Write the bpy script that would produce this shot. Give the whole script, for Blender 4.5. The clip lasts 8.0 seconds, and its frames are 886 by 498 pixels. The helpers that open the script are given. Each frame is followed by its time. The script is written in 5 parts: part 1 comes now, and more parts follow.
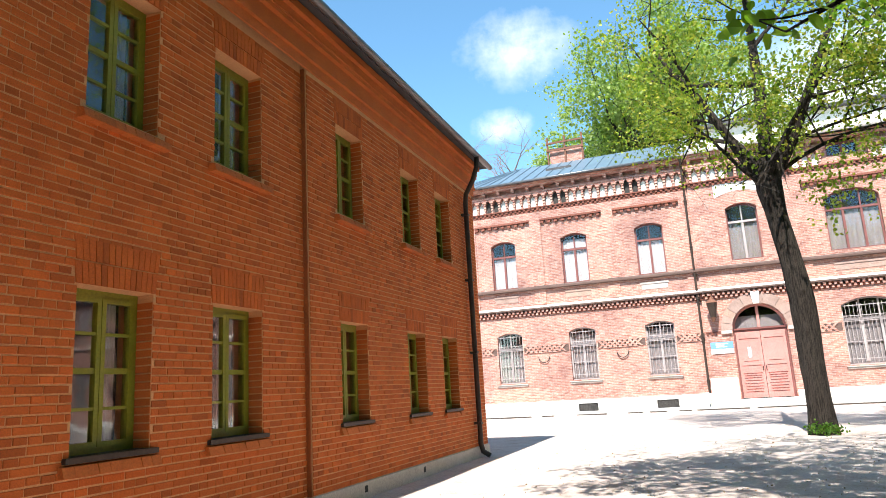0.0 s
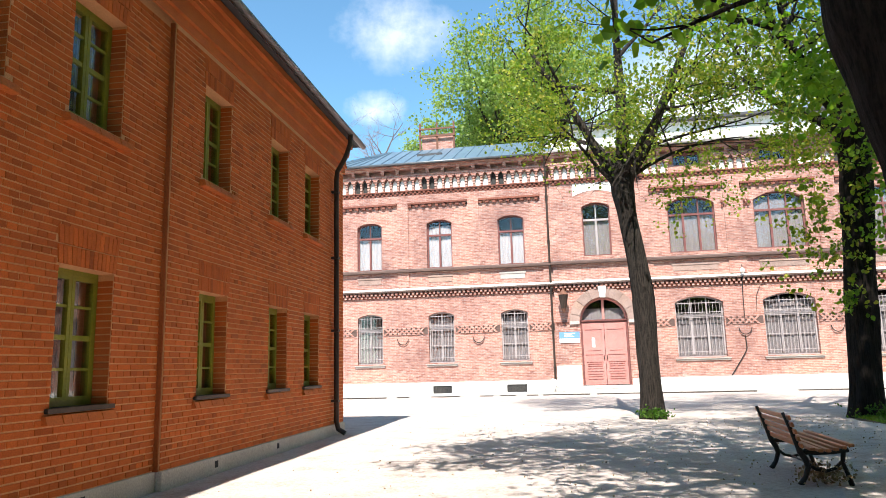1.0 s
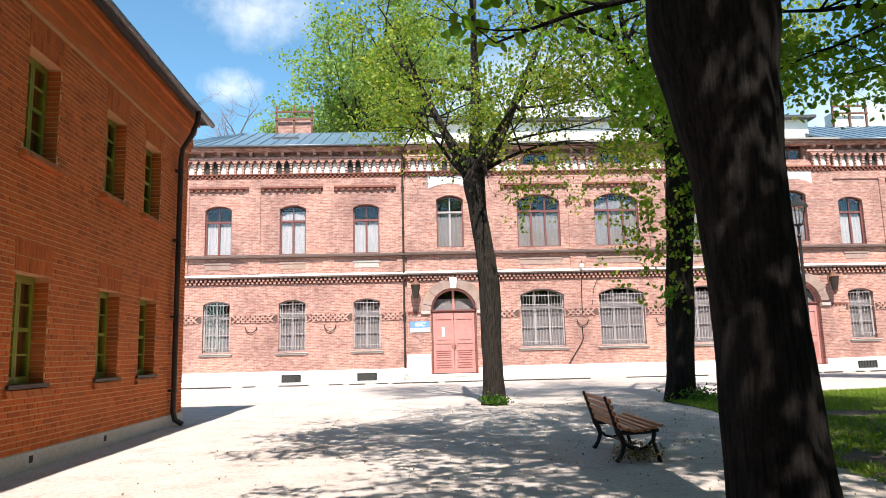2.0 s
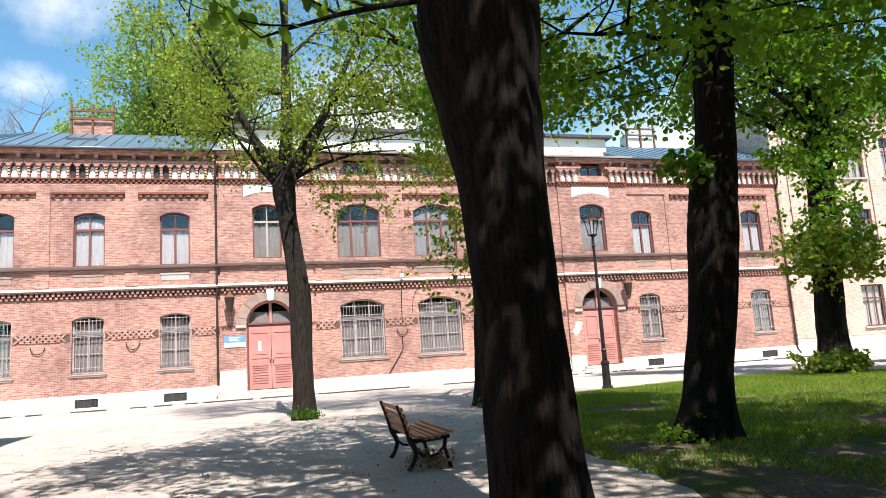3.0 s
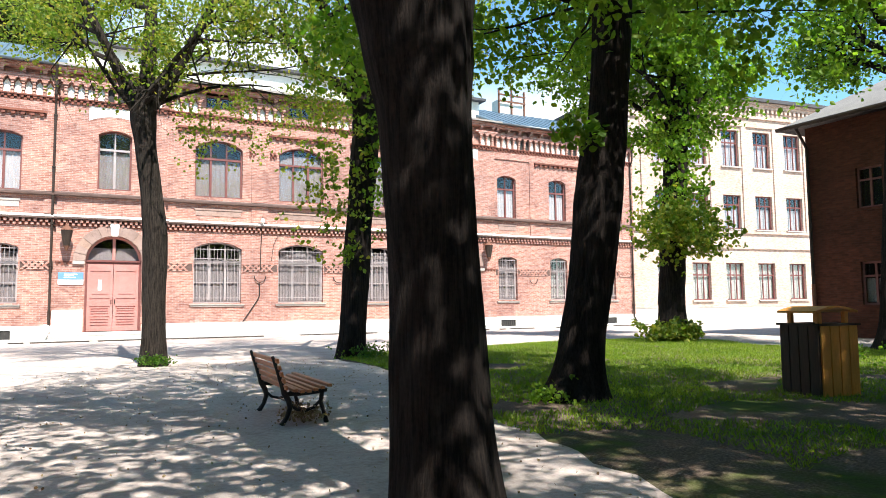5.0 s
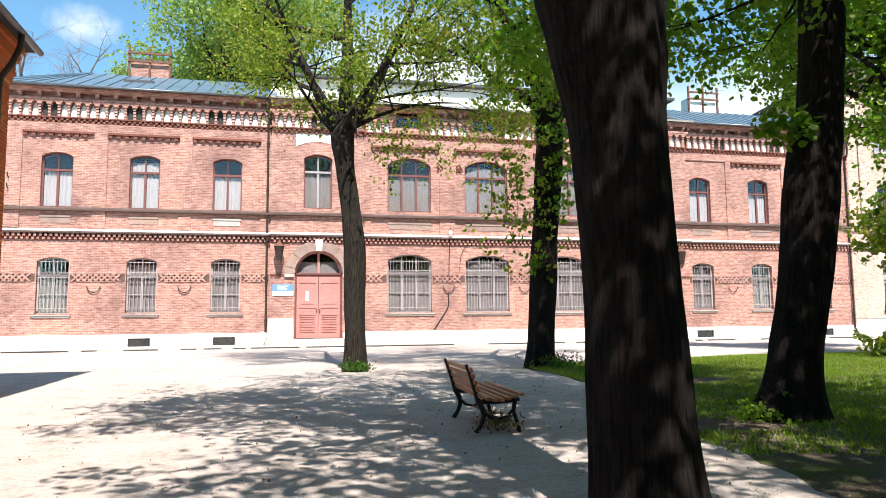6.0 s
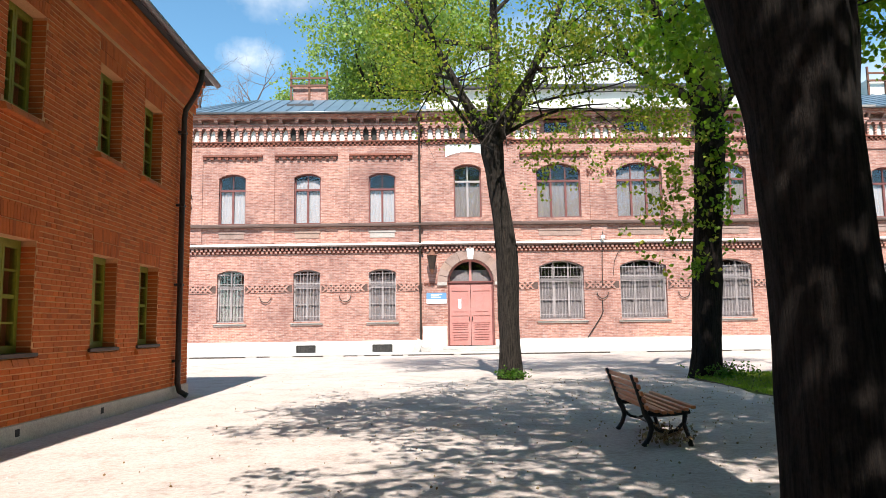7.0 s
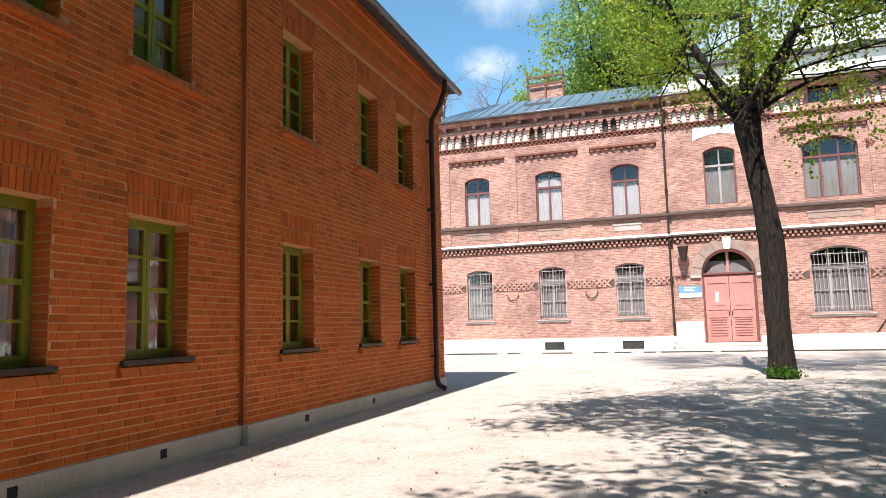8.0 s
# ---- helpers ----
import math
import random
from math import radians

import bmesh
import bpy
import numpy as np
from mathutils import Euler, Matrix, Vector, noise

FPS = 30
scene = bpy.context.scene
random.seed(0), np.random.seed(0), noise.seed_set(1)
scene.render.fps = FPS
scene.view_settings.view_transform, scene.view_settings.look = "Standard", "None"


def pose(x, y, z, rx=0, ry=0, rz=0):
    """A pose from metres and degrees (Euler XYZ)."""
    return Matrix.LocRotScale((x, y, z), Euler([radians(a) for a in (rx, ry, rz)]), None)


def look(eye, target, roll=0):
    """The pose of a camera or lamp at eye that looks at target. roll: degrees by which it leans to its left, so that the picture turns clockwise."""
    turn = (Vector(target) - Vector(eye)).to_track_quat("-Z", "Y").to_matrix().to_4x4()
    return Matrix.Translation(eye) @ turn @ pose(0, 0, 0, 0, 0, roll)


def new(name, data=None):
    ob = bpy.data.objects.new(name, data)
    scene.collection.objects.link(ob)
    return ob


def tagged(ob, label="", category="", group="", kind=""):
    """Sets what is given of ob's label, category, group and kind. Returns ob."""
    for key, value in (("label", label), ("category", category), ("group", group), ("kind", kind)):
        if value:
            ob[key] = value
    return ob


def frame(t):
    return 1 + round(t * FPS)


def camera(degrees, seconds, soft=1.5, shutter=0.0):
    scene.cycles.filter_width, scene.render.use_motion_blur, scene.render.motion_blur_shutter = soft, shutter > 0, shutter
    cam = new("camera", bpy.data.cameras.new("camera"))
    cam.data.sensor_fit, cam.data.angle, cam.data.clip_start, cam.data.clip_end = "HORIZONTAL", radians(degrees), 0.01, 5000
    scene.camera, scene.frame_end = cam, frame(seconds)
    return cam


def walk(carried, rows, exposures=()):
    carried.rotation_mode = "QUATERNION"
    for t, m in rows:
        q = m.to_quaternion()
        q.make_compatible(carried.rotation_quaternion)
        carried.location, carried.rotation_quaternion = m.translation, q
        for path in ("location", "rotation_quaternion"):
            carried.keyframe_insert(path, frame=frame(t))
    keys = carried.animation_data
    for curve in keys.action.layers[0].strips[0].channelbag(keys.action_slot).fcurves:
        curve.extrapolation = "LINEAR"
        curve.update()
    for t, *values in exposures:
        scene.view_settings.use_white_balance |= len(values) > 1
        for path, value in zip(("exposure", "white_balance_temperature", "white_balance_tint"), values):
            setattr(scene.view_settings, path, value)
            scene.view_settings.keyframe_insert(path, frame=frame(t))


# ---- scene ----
cam = camera(64.8, 8.0, soft=0.9)
PATH = [
    (0, (-0.709, -0.11, 1.44), (-1.402, 1.723, 1.838), -3.3),
    (0.5, (-0.728, -0.047, 1.46), (-1.223, 1.862, 1.795), -2.0),
    (1, (-0.763, -0.179, 1.379), (-1.089, 1.766, 1.713), -1.5),
    (1.5, (-0.778, -0.211, 1.374), (-0.909, 1.766, 1.644), -1.8),
    (2.8, (-0.231, -0.121, 1.321), (0.225, 1.796, 1.66), -2.8),
    (3, (-0.173, -0.069, 1.326), (0.387, 1.826, 1.63), -3.7),
    (3.5, (-0.225, -0.022, 1.347), (0.58, 1.793, 1.588), -2.2),
    (4, (-0.292, 0.13, 1.355), (0.767, 1.819, 1.513), -2.3),
    (4.2, (-0.294, 0.32, 1.326), (0.834, 1.965, 1.474), -2.2),
    (5.3, (-0.475, 0.447, 1.347), (0.29, 2.289, 1.502), -0.4),
    (5.5, (-0.502, 0.378, 1.367), (0.13, 2.269, 1.52), -0.7),
    (6, (-0.468, 0.461, 1.341), (-0.022, 2.401, 1.533), -0.5),
    (6.5, (-0.501, 0.492, 1.356), (-0.203, 2.459, 1.564), -0.5),
    (7, (-0.556, 0.535, 1.361), (-0.53, 2.523, 1.577), -0.8),
    (7.5, (-0.591, 0.587, 1.36), (-0.899, 2.551, 1.58), -0.5),
    (8, (-0.603, 0.627, 1.327), (-1.255, 2.505, 1.549), -1.4),
]
walk(cam, [(t, look(eye, target, roll)) for t, eye, target, roll in PATH], exposures=[(0.0, 1.4), (1.0, 1.2), (1.7, 1.05), (2.8, 0.97), (4.0, 0.92), (5.3, 1.28), (6.0, 1.03), (7.0, 0.93), (8.0, 0.94)])

# ---- world, sun ----
SUN_EL, SUN_AZ = radians(54.0), radians(179.5)
world = bpy.data.worlds.new("sky")
scene.world = world
world.use_nodes = True
wn = world.node_tree
sky = wn.nodes.new("ShaderNodeTexSky")
sky.sky_type, sky.sun_disc = "NISHITA", False
sky.sun_elevation, sky.sun_rotation = SUN_EL, SUN_AZ
sky.air_density, sky.dust_density, sky.ozone_density = 1.0, 0.2, 1.0
wn.nodes["Background"].inputs[1].default_value = 0.10
tint = wn.nodes.new("ShaderNodeMix")
tint.data_type, tint.blend_type = "RGBA", "MULTIPLY"
tint.inputs[0].default_value, tint.inputs[7].default_value = 1.0, (0.79, 1.12, 1.15, 1)
wn.links.new(sky.outputs[0], tint.inputs[6])
wn.links.new(tint.outputs[2], wn.nodes["Background"].inputs[0])
sun = new("sun", bpy.data.lights.new("sun", "SUN"))
sun.data.energy, sun.data.angle, sun.data.color = 5.0, radians(0.55), (1.0, 0.965, 0.91)
sun_to = Vector((math.sin(SUN_AZ) * math.cos(SUN_EL), math.cos(SUN_AZ) * math.cos(SUN_EL), math.sin(SUN_EL)))
sun.matrix_world = look(sun_to * 100, (0, 0, 0))


# ---- materials ----
def nodes_of(name, rough=0.8, metal=0.0, spec=0.3):
    m = bpy.data.materials.new(name)
    m.use_nodes = True
    nt = m.node_tree
    b = nt.nodes["Principled BSDF"]
    b.inputs["Roughness"].default_value, b.inputs["Metallic"].default_value = rough, metal
    b.inputs["Specular IOR Level"].default_value = spec
    return m, nt, b


def coords(nt, scale=(1, 1, 1)):
    tc = nt.nodes.new("ShaderNodeTexCoord")
    mp = nt.nodes.new("ShaderNodeMapping")
    mp.inputs["Scale"].default_value = scale
    nt.links.new(tc.outputs["Object"], mp.inputs[0])
    return mp.outputs[0]


def noise_tex(nt, vec, scale, detail=4, rough=0.6):
    n = nt.nodes.new("ShaderNodeTexNoise")
    n.inputs["Scale"].default_value, n.inputs["Detail"].default_value, n.inputs["Roughness"].default_value = scale, detail, rough
    nt.links.new(vec, n.inputs["Vector"])
    return n.outputs["Fac"]


def ramp(nt, fac, stops):
    r = nt.nodes.new("ShaderNodeValToRGB")
    e = r.color_ramp.elements
    while len(e) < len(stops):
        e.new(0.5)
    for el, (p, c) in zip(e, stops):
        el.position, el.color = p, (*c, 1)
    nt.links.new(fac, r.inputs[0])
    return r.outputs[0]


def mix(nt, fac, a, b, mode="MIX"):
    x = nt.nodes.new("ShaderNodeMix")
    x.data_type, x.blend_type = "RGBA", mode
    for sock, v in ((x.inputs[0], fac), (x.inputs[6], a), (x.inputs[7], b)):
        if isinstance(v, (int, float)):
            sock.default_value = v
        elif isinstance(v, tuple):
            sock.default_value = (*v, 1)
        else:
            nt.links.new(v, sock)
    return x.outputs[2]


def bump(nt, b, height, strength, dist):
    n = nt.nodes.new("ShaderNodeBump")
    n.inputs["Strength"].default_value, n.inputs["Distance"].default_value = strength, dist
    nt.links.new(height, n.inputs["Height"])
    nt.links.new(n.outputs[0], b.inputs["Normal"])


def mottled(name, c1, c2, scale=3.0, fine=40.0, rough=0.8, metal=0.0, stretch=(1, 1, 1), bump_by=0.3, bump_d=0.004, spec=0.3, vary=0.0):
    """A surface with two scales of variation between two colours, and a fine relief."""
    m, nt, b = nodes_of(name, rough, metal, spec)
    v = coords(nt, stretch)
    big, small = noise_tex(nt, v, scale, 5), noise_tex(nt, v, fine, 3)
    col = ramp(nt, big, [(0.32, c1), (0.68, c2)])
    col = mix(nt, 0.35, col, ramp(nt, small, [(0.3, tuple(k * 0.55 for k in c1)), (0.7, tuple(min(1, k * 1.25) for k in c2))]))
    if vary:
        oi, ge = nt.nodes.new("ShaderNodeObjectInfo"), nt.nodes.new("ShaderNodeNewGeometry")
        ad = nt.nodes.new("ShaderNodeMath")
        nt.links.new(oi.outputs["Random"], ad.inputs[0])
        nt.links.new(ge.outputs["Random Per Island"], ad.inputs[1])
        fr = nt.nodes.new("ShaderNodeMath")
        fr.operation = "FRACT"
        nt.links.new(ad.outputs[0], fr.inputs[0])
        lo, hi = 1 - vary, 1 + vary * 0.6
        col = mix(nt, 1.0, col, ramp(nt, fr.outputs[0], [(0.0, (lo, lo, lo)), (0.35, (1, 1, 1)), (0.8, (1, 1, 1)), (1.0, (hi, hi * 0.97, hi * 0.9))]), "MULTIPLY")
    nt.links.new(col, b.inputs["Base Color"])
    bump(nt, b, small, bump_by, bump_d)
    return m


def brick_pattern(name, c1, c2, mortar, stain, bl=0.26, bh=0.077):
    """Far brickwork: courses in the material, with stains and pale weathering."""
    m, nt, b = nodes_of(name, 0.9)
    tc = nt.nodes.new("ShaderNodeTexCoord")
    sp = nt.nodes.new("ShaderNodeSeparateXYZ")
    nt.links.new(tc.outputs["Object"], sp.inputs[0])
    ad = nt.nodes.new("ShaderNodeMath")
    nt.links.new(sp.outputs[0], ad.inputs[0])
    nt.links.new(sp.outputs[1], ad.inputs[1])
    cb = nt.nodes.new("ShaderNodeCombineXYZ")
    nt.links.new(ad.outputs[0], cb.inputs[0])
    nt.links.new(sp.outputs[2], cb.inputs[1])
    br = nt.nodes.new("ShaderNodeTexBrick")
    br.offset, br.squash = 0.5, 1.0
    for key, val in (("Scale", 1.0), ("Mortar Size", 0.006), ("Mortar Smooth", 0.3), ("Bias", 0.0), ("Brick Width", bl), ("Row Height", bh)):
        br.inputs[key].default_value = val
    br.inputs["Color1"].default_value, br.inputs["Color2"].default_value, br.inputs["Mortar"].default_value = (*c1, 1), (*c2, 1), (*mortar, 1)
    nt.links.new(cb.outputs[0], br.inputs["Vector"])
    v = tc.outputs["Object"]
    big, mid = noise_tex(nt, v, 0.45, 6, 0.65), noise_tex(nt, v, 2.2, 5, 0.65)
    st = nt.nodes.new("ShaderNodeMapping")
    st.inputs["Scale"].default_value = (4, 4, 13)
    nt.links.new(v, st.inputs[0])
    cells = noise_tex(nt, st.outputs[0], 1.0, 2, 0.5)
    col = mix(nt, 1.0, br.outputs["Color"], ramp(nt, cells, [(0.28, (0.7, 0.66, 0.64)), (0.5, (1, 1, 1)), (0.76, (1.34, 1.31, 1.26))]), "MULTIPLY")
    col = mix(nt, 1.0, col, ramp(nt, big, [(0.3, stain), (0.52, (1, 1, 1)), (0.75, (1.22, 1.18, 1.1))]), "MULTIPLY")
    col = mix(nt, ramp(nt, mid, [(0.58, (0, 0, 0)), (0.75, (0.4, 0.4, 0.4))]), col, mortar)
    nt.links.new(col, b.inputs["Base Color"])
    bump(nt, b, br.outputs["Fac"], -0.4, 0.008)
    return m


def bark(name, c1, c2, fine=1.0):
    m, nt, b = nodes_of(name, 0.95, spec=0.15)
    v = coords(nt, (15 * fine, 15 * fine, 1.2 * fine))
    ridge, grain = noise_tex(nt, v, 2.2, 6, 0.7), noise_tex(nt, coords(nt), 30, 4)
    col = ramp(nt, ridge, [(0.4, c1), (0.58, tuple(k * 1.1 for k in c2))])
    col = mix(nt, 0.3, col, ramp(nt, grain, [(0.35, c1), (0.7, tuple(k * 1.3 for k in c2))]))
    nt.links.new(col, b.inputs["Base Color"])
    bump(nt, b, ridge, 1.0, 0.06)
    return m


def leafy(name, c1, c2, c3, glow=0.45):
    m, nt, b = nodes_of(name, 0.5, spec=0.35)
    ge = nt.nodes.new("ShaderNodeNewGeometry")
    col = ramp(nt, ge.outputs["Random Per Island"], [(0.0, c1), (0.55, c2), (1.0, c3)])
    big = noise_tex(nt, coords(nt), 0.7, 3)
    col = mix(nt, 1.0, col, ramp(nt, big, [(0.3, (0.75, 0.8, 0.75)), (0.7, (1.2, 1.15, 1.0))]), "MULTIPLY")
    nt.links.new(col, b.inputs["Base Color"])
    tr = nt.nodes.new("ShaderNodeBsdfTranslucent")
    nt.links.new(mix(nt, 1.0, col, (1.5, 1.7, 0.7), "MULTIPLY"), tr.inputs[0])
    ms = nt.nodes.new("ShaderNodeMixShader")
    ms.inputs[0].default_value = glow
    nt.links.new(b.outputs[0], ms.inputs[1])
    nt.links.new(tr.outputs[0], ms.inputs[2])
    nt.links.new(ms.outputs[0], nt.nodes["Material Output"].inputs[0])
    return m


def glass(name, tint=(0.94, 0.93, 0.93), shine=1.0, rough=0.03):
    m = bpy.data.materials.new(name)
    m.use_nodes = True
    nt = m.node_tree
    nt.nodes.remove(nt.nodes["Principled BSDF"])
    tr, gl, ms = nt.nodes.new("ShaderNodeBsdfTransparent"), nt.nodes.new("ShaderNodeBsdfGlossy"), nt.nodes.new("ShaderNodeMixShader")
    tr.inputs[0].default_value = (*tint, 1)
    gl.inputs["Roughness"].default_value = rough
    lw = nt.nodes.new("ShaderNodeLayerWeight")
    lw.inputs[0].default_value = 0.5
    gloss = ramp(nt, lw.outputs["Facing"], [(p, (v * shine,) * 3) for p, v in ((0.0, 0.05), (0.55, 0.1), (0.85, 0.34), (1.0, 0.9))])
    wave = noise_tex(nt, coords(nt), 2.5, 2)
    bp = nt.nodes.new("ShaderNodeBump")
    bp.inputs["Strength"].default_value, bp.inputs["Distance"].default_value = 0.12, 0.02
    nt.links.new(wave, bp.inputs["Height"])
    nt.links.new(bp.outputs[0], gl.inputs["Normal"])
    nt.links.new(gloss, ms.inputs[0])
    nt.links.new(tr.outputs[0], ms.inputs[1])
    nt.links.new(gl.outputs[0], ms.inputs[2])
    nt.links.new(ms.outputs[0], nt.nodes["Material Output"].inputs[0])
    return m


OLD_BRICK = brick_pattern("old_brick", (0.295, 0.128, 0.096), (0.42, 0.220, 0.172), (0.44, 0.365, 0.33), (0.60, 0.58, 0.61))
RED_BRICK = mottled("dark_red_brick", (0.15, 0.052, 0.038), (0.23, 0.088, 0.062), 6, 60, 0.9, bump_d=0.006, vary=0.25)
# Red-brown brick toned far down: the building's shade put into its colour.
SHADE_BRICK = brick_pattern("shaded_red_brown_brick", (0.06, 0.019, 0.010), (0.095, 0.03, 0.016), (0.065, 0.033, 0.025), (0.7, 0.7, 0.7))
YELLOW_BRICK = brick_pattern("yellow_brick", (0.45, 0.33, 0.262), (0.52, 0.395, 0.325), (0.50, 0.41, 0.355), (0.85, 0.83, 0.8))
NEW_BRICK = mottled("orange_brick", (0.41, 0.083, 0.014), (0.56, 0.128, 0.022), 2.5, 70, 0.85, bump_by=0.5, bump_d=0.003, vary=0.32)
SILL_BRICK = mottled("orange_sill", (0.44, 0.10, 0.018), (0.56, 0.145, 0.028), 3, 50, 0.7, vary=0.15)
MORTAR = mottled("mortar", (0.55, 0.255, 0.11), (0.65, 0.335, 0.16), 4, 80, 0.95)
PLASTER = mottled("white_plaster", (0.66, 0.62, 0.56), (0.82, 0.79, 0.74), 1.4, 30, 0.9, bump_d=0.006)
WARM_CONCRETE = mottled("warm_concrete", (0.46, 0.40, 0.33), (0.60, 0.54, 0.46), 2.0, 45, 0.9, bump_d=0.006)
CONCRETE = mottled("concrete", (0.36, 0.34, 0.31), (0.48, 0.46, 0.42), 2.0, 45, 0.9, bump_d=0.006)
SLATE = mottled("blue_grey_metal", (0.10, 0.155, 0.20), (0.15, 0.215, 0.27), 0.8, 14, 0.45, 0.3, bump_by=0.05)
DARK_ROOF = mottled("dark_roof", (0.05, 0.05, 0.055), (0.09, 0.088, 0.09), 1.5, 30, 0.85)
GREY_ROOF = mottled("grey_roof", (0.17, 0.16, 0.155), (0.25, 0.235, 0.22), 1.5, 30, 0.85)
STONE = mottled("brown_grey_stone", (0.24, 0.155, 0.125), (0.37, 0.265, 0.225), 2.0, 30, 0.9, bump_d=0.006, vary=0.15)
PALE_ROOF = mottled("pale_roof_felt", (0.34, 0.30, 0.27), (0.46, 0.41, 0.37), 1.0, 20, 0.9)
IRON = mottled("dark_iron", (0.018, 0.017, 0.016), (0.04, 0.036, 0.033), 8, 60, 0.5, 0.4)
PIPE = mottled("dark_pipe_metal", (0.035, 0.025, 0.02), (0.07, 0.05, 0.04), 3, 40, 0.5, 0.5)
GUTTER = mottled("grey_gutter_metal", (0.10, 0.11, 0.12), (0.17, 0.18, 0.19), 3, 40, 0.4, 0.6)
RUST = mottled("rusty_iron", (0.11, 0.05, 0.033), (0.19, 0.085, 0.052), 8, 60, 0.8)
BROWN_PAINT = mottled("red_brown_paint", (0.13, 0.045, 0.04), (0.21, 0.08, 0.07), 3, 40, 0.55)
PALE_PAINT = mottled("pale_grey_paint", (0.28, 0.24, 0.235), (0.40, 0.35, 0.34), 3, 40, 0.6)
DOOR_PAINT = mottled("faded_red_paint", (0.40, 0.165, 0.14), (0.50, 0.235, 0.205), 1.5, 30, 0.65)
GREEN_PAINT = mottled("olive_green_paint", (0.17, 0.165, 0.014), (0.24, 0.23, 0.022), 3, 40, 0.45)
GLASS = glass("window_glass")
# Shine cut down so the red-brown building's panes mirror less bright sky.
DULL_GLASS = glass("dull_glass", (0.8, 0.82, 0.8), 0.25, 0.2)
CURTAIN = mottled("white_curtain", (0.38, 0.35, 0.345), (0.52, 0.48, 0.475), 2, 18, 0.9, stretch=(6, 6, 0.7), bump_by=0.6, bump_d=0.02)
# Darker copy of the curtain: dimness of barred windows put into its colour.
DIM_CURTAIN = mottled("dim_grey_curtain", (0.19, 0.17, 0.17), (0.29, 0.26, 0.26), 2, 18, 0.9, stretch=(6, 6, 0.7), bump_by=0.6, bump_d=0.02)
# Near-black tone puts the gloom of rooms and openings into the colour.
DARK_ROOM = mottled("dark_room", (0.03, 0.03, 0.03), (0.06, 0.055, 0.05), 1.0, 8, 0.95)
BENCH_WOOD = mottled("varnished_bench_wood", (0.44, 0.155, 0.06), (0.62, 0.245, 0.10), 3, 30, 0.4, stretch=(14, 1.2, 14), vary=0.2)
BIN_WOOD = mottled("orange_bin_wood", (0.54, 0.21, 0.035), (0.70, 0.31, 0.06), 3, 30, 0.6, stretch=(14, 14, 1.5), vary=0.25)
# Dark copy of the bin wood; on side slats it stands for shade.
BIN_DARK = mottled("dark_shaded_bin_wood", (0.035, 0.025, 0.02), (0.07, 0.05, 0.035), 3, 30, 0.8, stretch=(14, 14, 1.5))
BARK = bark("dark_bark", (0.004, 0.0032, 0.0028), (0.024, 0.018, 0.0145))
BARK_GREY = bark("grey_brown_bark", (0.008, 0.006, 0.005), (0.05, 0.04, 0.032), 1.3)
TWIG = mottled("twig", (0.16, 0.13, 0.12), (0.25, 0.21, 0.20), 5, 50, 0.9)
LEAF = leafy("linden_leaf", (0.085, 0.17, 0.018), (0.13, 0.225, 0.024), (0.20, 0.285, 0.035), 0.6)
LEAF_LIGHT = leafy("yellow_green_leaf", (0.11, 0.18, 0.018), (0.18, 0.24, 0.03), (0.36, 0.32, 0.06), 0.5)
LEAF_DEEP = leafy("deep_green_leaf", (0.045, 0.11, 0.014), (0.07, 0.15, 0.018), (0.11, 0.19, 0.024), 0.5)
LEAF_FAR = leafy("willow_leaf", (0.14, 0.21, 0.06), (0.20, 0.27, 0.085), (0.28, 0.34, 0.13), 0.5)
GRASS = leafy("grass_blade", (0.10, 0.175, 0.012), (0.165, 0.255, 0.02), (0.25, 0.32, 0.035), 0.45)
DARK_LEDGE = mottled("dark_brown_ledge", (0.07, 0.045, 0.038), (0.14, 0.09, 0.075), 4, 40, 0.85, stretch=(0.6, 3, 3))
# Dark brown that paints the shade of the step in the orange wall.
STEP_SHADE = mottled("step_shade", (0.26, 0.065, 0.016), (0.34, 0.09, 0.024), 3, 40, 0.9)
LITTER = leafy("dry_leaf", (0.16, 0.09, 0.045), (0.26, 0.17, 0.09), (0.42, 0.35, 0.24), 0.1)
EARTH = mottled("dark_earth", (0.025, 0.019, 0.015), (0.06, 0.046, 0.036), 5, 40, 0.95)
SIGN_BLUE = mottled("blue_enamel", (0.11, 0.24, 0.42), (0.16, 0.30, 0.48), 3, 30, 0.35)
SIGN_WHITE = mottled("white_enamel", (0.72, 0.75, 0.78), (0.8, 0.82, 0.84), 3, 30, 0.35)


def ground_material():
    m, nt, b = nodes_of("trodden_sand", 0.95, spec=0.15)
    v = coords(nt)
    big, mid, fine, peb = noise_tex(nt, v, 0.22, 6), noise_tex(nt, v, 1.6, 6, 0.7), noise_tex(nt, v, 16, 6, 0.75), noise_tex(nt, v, 90, 3)
    col = ramp(nt, big, [(0.3, (0.36, 0.26, 0.215)), (0.5, (0.54, 0.44, 0.395)), (0.75, (0.63, 0.545, 0.505))])
    col = mix(nt, 0.5, col, ramp(nt, mid, [(0.33, (0.19, 0.125, 0.095)), (0.47, (0.50, 0.40, 0.355)), (0.66, (0.64, 0.55, 0.51))]))
    col = mix(nt, 0.4, col, ramp(nt, fine, [(0.35, (0.24, 0.18, 0.14)), (0.6, (0.58, 0.515, 0.46)), (0.8, (0.72, 0.67, 0.61))]))
    nt.links.new(col, b.inputs["Base Color"])
    ad = nt.nodes.new("ShaderNodeMath")
    nt.links.new(fine, ad.inputs[0])
    nt.links.new(peb, ad.inputs[1])
    bump(nt, b, ad.outputs[0], 0.55, 0.02)
    return m


SAND = ground_material()
